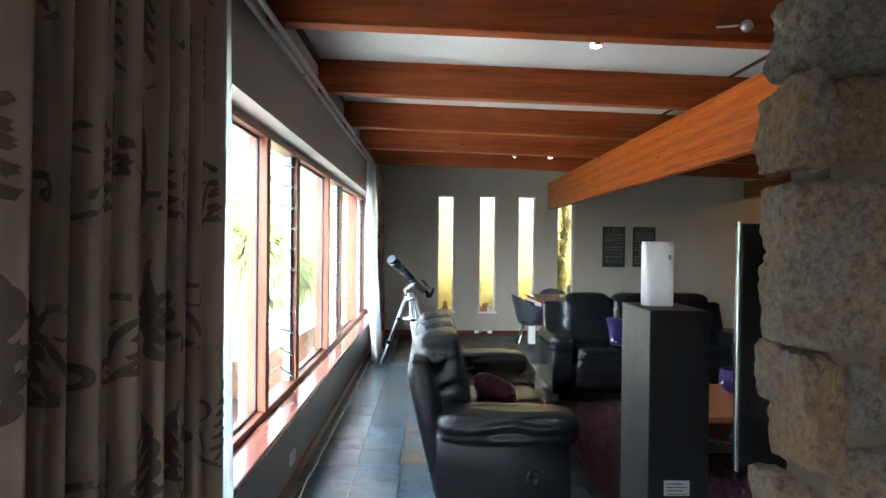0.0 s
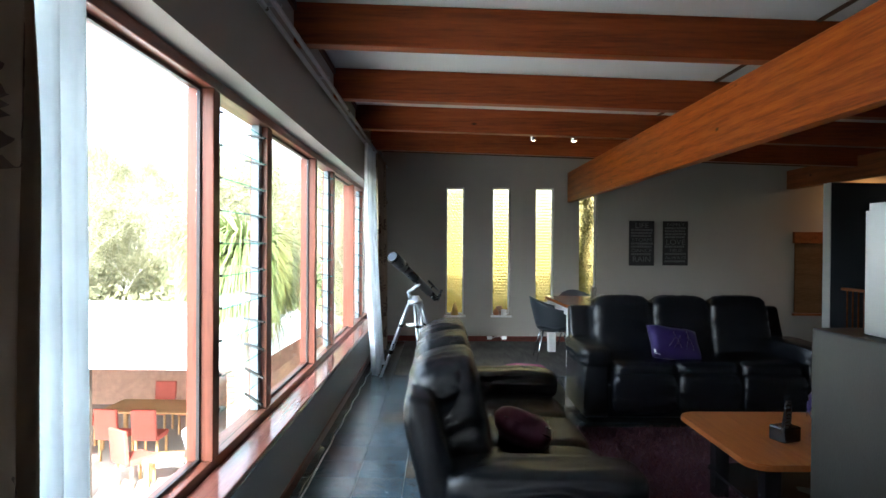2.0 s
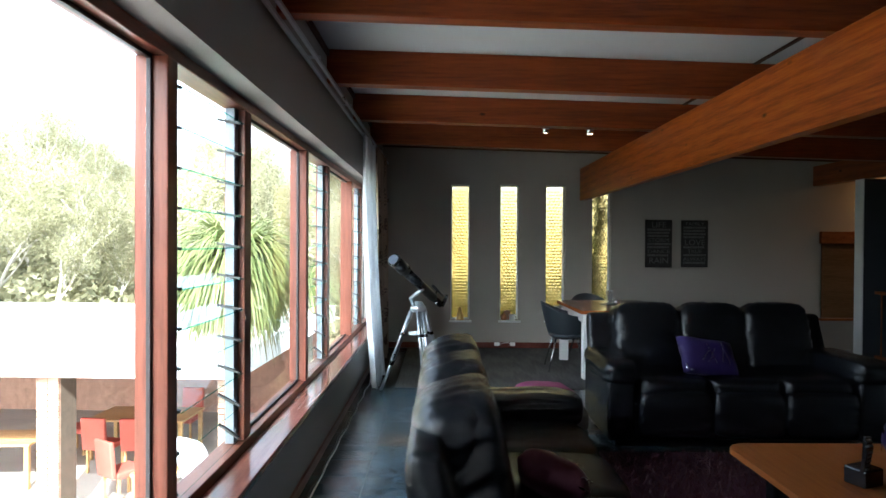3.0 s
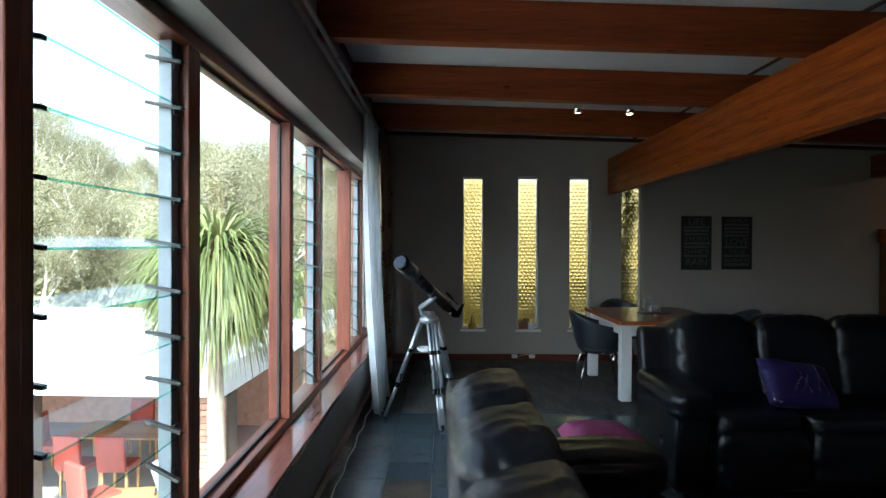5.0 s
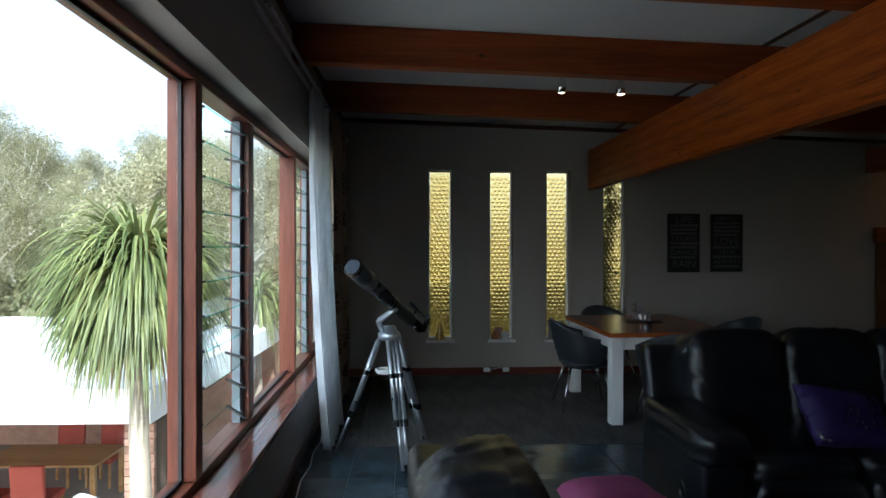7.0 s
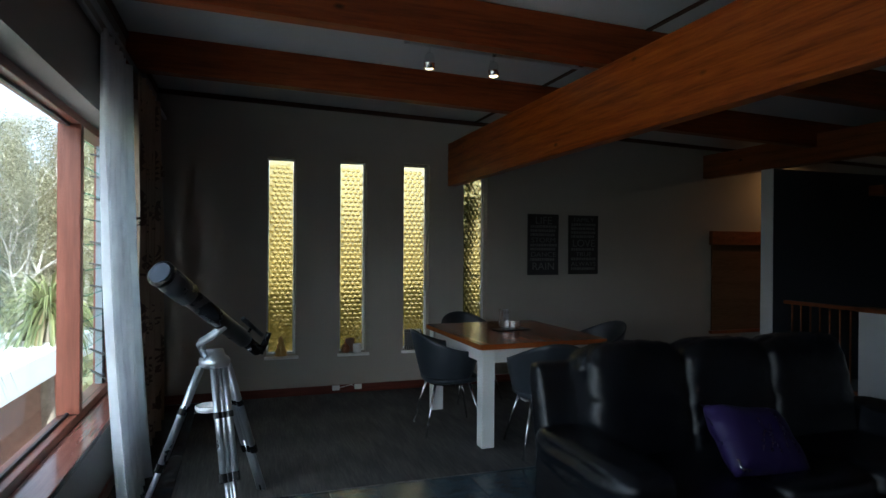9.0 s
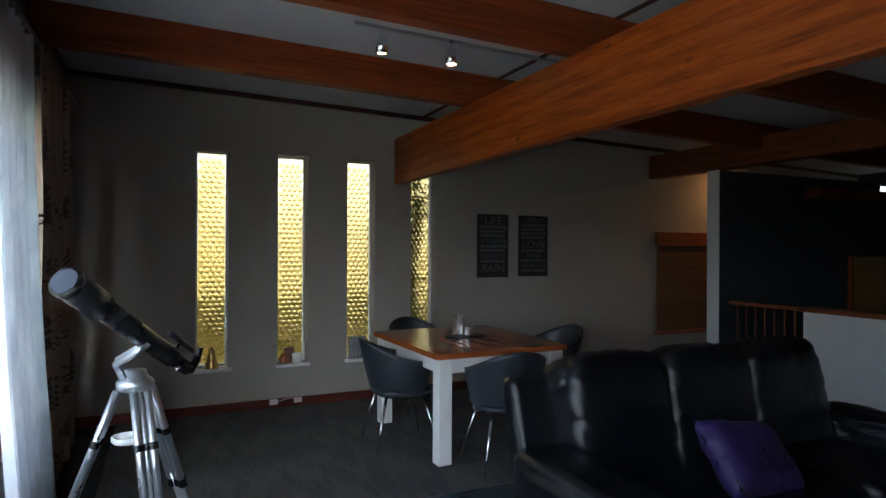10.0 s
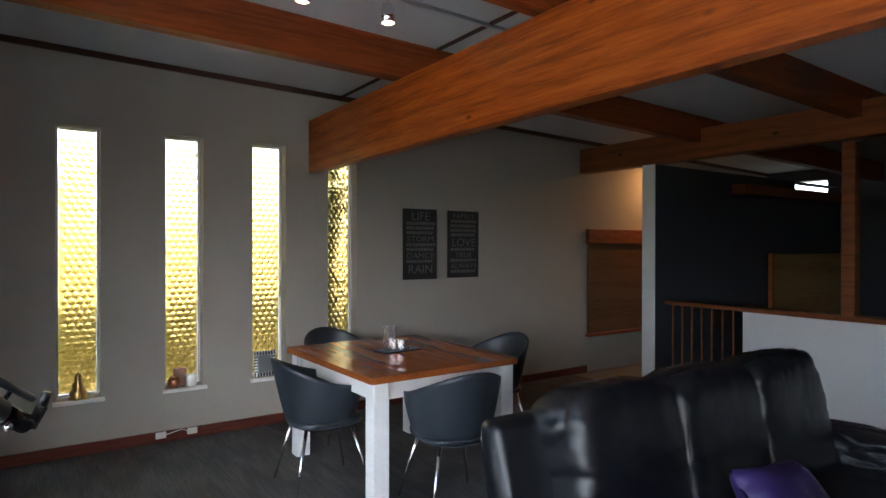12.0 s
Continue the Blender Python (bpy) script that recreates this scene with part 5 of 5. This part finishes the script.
def outdoor_chair(m):
    c = thing("patio_chair", "terracotta upholstered high-back chair on the patio", "chair", m, "patio chairs")
    part("seat", boxed(-0.23, 0.23, -0.23, 0.23, 0.40, 0.50, 0.03), "red", c)
    part("backrest", boxed(-0.22, 0.22, 0.19, 0.26, 0.45, 1.02, 0.02, pose(0, 0, 0, -5)), "red", c)
    for x in (-0.19, 0.19):
        for y in (-0.19, 0.19):
            part("leg", boxed(x - 0.02, x + 0.02, y - 0.02, y + 0.02, 0.0, 0.40, 0.003), "oak", c)
    return c


pc = outdoor_chair(yard(-5.9, 11.0, -2.5, 175))
for x, y, a in ((-5.25, 11.0, 183), (-5.9, 12.5, 2), (-5.2, 12.5, -3), (-6.9, 11.8, 90), (-4.9, 9.9, 150)):
    copy_thing(pc, yard(x, y, -2.5, a))


def plank_table(m, lx, ly, h, label):
    t = thing("patio_table", label, "table", m)
    k = max(3, round(ly / 0.14))
    for i in range(k):
        part("board", boxed(-lx / 2, lx / 2, -ly / 2 + i * ly / k + 0.003, -ly / 2 + (i + 1) * ly / k - 0.003, h - 0.035, h, 0.003), "oak", t)
    for x in (-lx / 2 + 0.06, lx / 2 - 0.06):
        for y in (-ly / 2 + 0.06, ly / 2 - 0.06):
            part("leg", boxed(x - 0.035, x + 0.035, y - 0.035, y + 0.035, 0, h - 0.036, 0.004), "oak", t)


plank_table(yard(-5.6, 11.8), 1.8, 0.95, 0.75, "oak dining table under the pavilion roof")
plank_table(yard(-4.3, 10.0, -2.5, 12), 0.9, 0.45, 0.46, "low oak bench table on the patio")
plank_table(yard(-7.4, 10.4, -2.5, 5), 1.6, 0.8, 0.75, "oak table at the pavilion edge")
bench = thing("lounge_chair", "white cushioned lounge chair with dark frame on the patio", "lounge chair", yard(-3.55, 10.1, -2.5, 150))
part("cushion", puff((0.7, 0.9, 0.16), (0, 0, 0.42), 0.4), "sheer", bench, "", True)
part("back_cushion", puff((0.7, 0.18, 0.6), (0, 0.42, 0.72), 0.4, m=pose(0, 0, 0, -18)), "sheer", bench, "", True)
for x in (-0.38, 0.38):
    part("side_frame", tubed([(x, -0.42, 0.0), (x, -0.4, 0.5), (x, 0.42, 0.55), (x, 0.5, 0.0)], 0.02, 8), "bead", bench)


# ---- cabbage tree ----
def cabbage_tree(m, height, spread, seed, blades):
    t = thing("cabbage_tree", "cabbage tree with a drooping crown of long strap leaves", "tree", m)
    rng = random.Random(seed)
    part("trunk", tubed([(0, 0, 0), (0.03, 0, height * 0.3), (-0.02, 0.02, height * 0.6), (0, 0, height)], [0.13, 0.10, 0.09, 0.07], 12), "trunk", t, "", True)
    green, dry = bmesh.new(), bmesh.new()
    for k in range(blades):
        a = rng.uniform(0, 2 * math.pi)
        up = rng.uniform(-0.6, 1.25)
        old = up < -0.35 and rng.random() < 0.45
        bm, L = (dry if old else green), spread * rng.uniform(0.75, 1.15)
        p, d = Vector((0.05 * math.cos(a), 0.05 * math.sin(a), height + rng.uniform(-0.15, 0.25))), Vector((math.cos(a) * math.cos(up), math.sin(a) * math.cos(up), math.sin(up)))
        side = Vector((-math.sin(a), math.cos(a), rng.uniform(-0.3, 0.3)))
        prev, n = None, 7
        for i in range(n + 1):
            f = i / n
            w = 0.021 * (0.55 + 1.2 * f if f < 0.3 else 1.0 - 0.95 * (f - 0.3) / 0.7)
            pair = [bm.verts.new(p + side * w * s) for s in (-1, 1)]
            if prev:
                bm.faces.new((prev[0], prev[1], pair[1], pair[0]))
            prev = pair
            d = (d + Vector((0, 0, -0.15 - 0.42 * f))).normalized()
            p = p + d * L / n
    part("crown", green, "blade", t)
    part("dry_skirt", dry, "dry_blade", t, "dry straw-coloured lower leaves")
    return t


cabbage_tree(yard(-2.535, 8.35), 3.62, 1.10, 5, 2600)
cabbage_tree(yard(-3.0, 13.6, -2.6), 3.0, 1.1, 8, 420)


# ---- woods on the hillside ----
def gum_tree(seed, height):
    rng = random.Random(seed)
    wood_bm, leaf = bmesh.new(), bmesh.new()
    tips = []

    def limb(p, d, length, r, depth):
        pts, rad = [p.copy()], [r]
        for k in range(4):
            d = (d + Vector((rng.uniform(-0.22, 0.22), rng.uniform(-0.22, 0.22), rng.uniform(-0.05, 0.16)))).normalized()
            p = p + d * length / 4
            pts.append(p.copy())
            rad.append(r * (1 - 0.16 * (k + 1)))
            if depth < 3 and k > 0:
                for _ in range(2 if depth else 1):
                    a = rng.uniform(0, 6.28)
                    nd = (d * 0.8 + Vector((math.cos(a), math.sin(a), rng.uniform(0.1, 0.7))) * 0.75).normalized()
                    limb(p.copy(), nd, length * rng.uniform(0.45, 0.65), r * 0.5, depth + 1)
            if depth >= 2:
                tips.append(p.copy())
        tube(wood_bm, pts, rad, 5 if depth else 8, cap=False)
    for s in range(rng.choice((1, 2, 2))):
        a = rng.uniform(0, 6.28)
        limb(Vector((0.2 * s, 0, 0)), Vector((0.25 * math.cos(a), 0.25 * math.sin(a), 1)).normalized(), height * 0.62, height * 0.017, 0)
    rng.shuffle(tips)
    for p in tips[:420]:
        rad = rng.uniform(0.4, 0.95)
        for _ in range(54):
            o = Vector((rng.gauss(0, 1), rng.gauss(0, 1), rng.gauss(0, 0.75))) * rad * 0.6
            u = Vector((rng.uniform(-1, 1), rng.uniform(-1, 1), rng.uniform(-1.2, 0.4))).normalized()
            v = u.orthogonal().normalized()
            s = rng.uniform(0.030, 0.058)
            q = p + o
            leaf.faces.new([leaf.verts.new(x) for x in (q - u * s * 1.5, q + v * s * 0.5, q + u * s * 1.5, q - v * s * 0.5)])
    return wood_bm, leaf


kinds = []
for seed, hgt in ((1, 9.0), (2, 8.0), (3, 10.0), (4, 7.0)):
    t = thing("gum_tree", "pale-stemmed gum tree with sparse olive foliage on the hillside", "tree", pose(0, 0, -60), "hillside trees")
    wb, lb2 = gum_tree(seed, hgt)
    part("trunk", wb, "bark", t, "", True)
    part("crown", lb2, "gum", t)
    kinds.append(t)
wr, spots = random.Random(21), []
for k in range(900):
    a, r = radians(wr.uniform(84, 146)), wr.uniform(17, 44)
    x, y = -3 + r * math.cos(a), 3 + r * math.sin(a)
    if all(math.hypot(x - p, y - q) > 1.9 + r * 0.01 for p, q in spots) and len(spots) < 110:
        spots.append((x, y))
for k, (x, y) in enumerate(spots):
    m = pose(x, y, hill(x, y) - 0.1, 0, 0, wr.uniform(0, 360)) @ Matrix.Scale(wr.uniform(0.46, 0.74), 4)
    if k < 4:
        kinds[k].matrix_basis = m
    else:
        c = copy_thing(kinds[k % 4], m)
        c.matrix_basis = m
bush = bmesh.new()
for k in range(9000):
    a, r = radians(wr.uniform(80, 148)), wr.uniform(15.5, 40)
    x, y = -3 + r * math.cos(a), 3 + r * math.sin(a)
    z = hill(x, y)
    if -14.5 < x < -1.5 and y < 16:
        continue
    for _ in range(7):
        q = Vector((x + wr.gauss(0, 0.35), y + wr.gauss(0, 0.35), z + abs(wr.gauss(0, 0.55))))
        u = Vector((wr.uniform(-1, 1), wr.uniform(-1, 1), wr.uniform(-1, 1))).normalized()
        v = u.orthogonal().normalized()
        s = wr.uniform(0.08, 0.18)
        bush.faces.new([bush.verts.new(p) for p in (q - u * s * 1.4, q + v * s * 0.6, q + u * s * 1.4, q - v * s * 0.6)])
tagged(part("undergrowth", bush, "gum"), "scrubby olive undergrowth on the hillside", "shrubs", kind="stuff")

# ivy hanging outside the last slit window
ivy, ir = bmesh.new(), random.Random(31)
for k in range(900):
    z = ir.uniform(0.35, 2.4)
    x = 2.15 + 0.05 * math.sin(z * 4) + ir.gauss(0, 0.055)
    q = Vector((x, NORTH + 0.25 + ir.uniform(0, 0.12), z))
    u = Vector((ir.uniform(-1, 1), ir.uniform(-0.4, 0.4), ir.uniform(-1, 0.3))).normalized()
    v = u.orthogonal().normalized()
    s = ir.uniform(0.025, 0.05)
    ivy.faces.new([ivy.verts.new(p) for p in (q - u * s, q + v * s * 0.8, q + u * s * 0.9, q - v * s * 0.8)])
tagged(part("ivy", ivy, "ivy"), "ivy creeper hanging outside the amber slit window", "creeper", kind="stuff")

# hedge outside the slit windows
hedge, hr = bmesh.new(), random.Random(52)
for k in range(5200):
    x = hr.uniform(-1.2, 3.6)
    top = 0.86 + 0.20 * noise.noise((x * 1.7, 3.0, 0)) + 0.07 * noise.noise((x * 6, 1.0, 0))
    q = Vector((x, NORTH + hr.uniform(1.5, 2.5), top - abs(hr.gauss(0, 0.6))))
    u = Vector((hr.uniform(-1, 1), hr.uniform(-0.6, 0.6), hr.uniform(-1, 0.6))).normalized()
    v = u.orthogonal().normalized()
    r = hr.uniform(0.03, 0.065)
    hedge.faces.new([hedge.verts.new(e) for e in (q - u * r * 1.3, q + v * r * 0.7, q + u * r * 1.3, q - v * r * 0.7)])
for k in range(9):
    tube(hedge, [(-1.0 + 0.55 * k, NORTH + 2.0, -2.6), (-0.95 + 0.55 * k, NORTH + 2.05, -0.8), (-1.0 + 0.55 * k, NORTH + 2.0, 0.6)], 0.03, 6, 0.012)
tagged(part("hedge", hedge, "hedge"), "pale olive hedge growing outside the amber slit windows", "hedge", kind="stuff")

# ---- carpet, slate tiles ----
setting("carpet", boxed(-0.68, 5.05, 7.02, NORTH - 0.03, -0.011, 0.005), "carpet", "charcoal loop carpet under the dining table", "carpet")
floor = bpy.data.objects["floor"]
tile = boxed(-0.1475, 0.1475, -0.1475, 0.1475, -0.011, 0.0, 0.002, None, 1)
tile_me, rest = None, bmesh.new()
tr = random.Random(77)
count = 0
for j in range(43):
    for i in range(36):
        x, y = -1.13 + i * 0.30, -3.0 + j * 0.30
        if x > 5.2 or y > 9.35 or (x > -0.6 and 7.1 < y):
            continue
        z = tr.uniform(-0.0025, 0.0)
        if -1.2 < x < 1.1 and 0.5 < y and count < 300:
            count += 1
            if tile_me is None:
                ob = part("tile", tile, "slate", floor)
                tile_me = ob.data
            else:
                ob = new("tile", tile_me)
                ob.parent = floor
            ob.matrix_basis = pose(x, y, z, tr.uniform(-0.15, 0.15), tr.uniform(-0.15, 0.15), tr.choice((0, 90, 180, 270)))
        else:
            box(rest, x - 0.1475, x + 0.1475, y - 0.1475, y + 0.1475, -0.011, z)
tagged(part("tiles", rest, "slate", floor), kind="stuff")
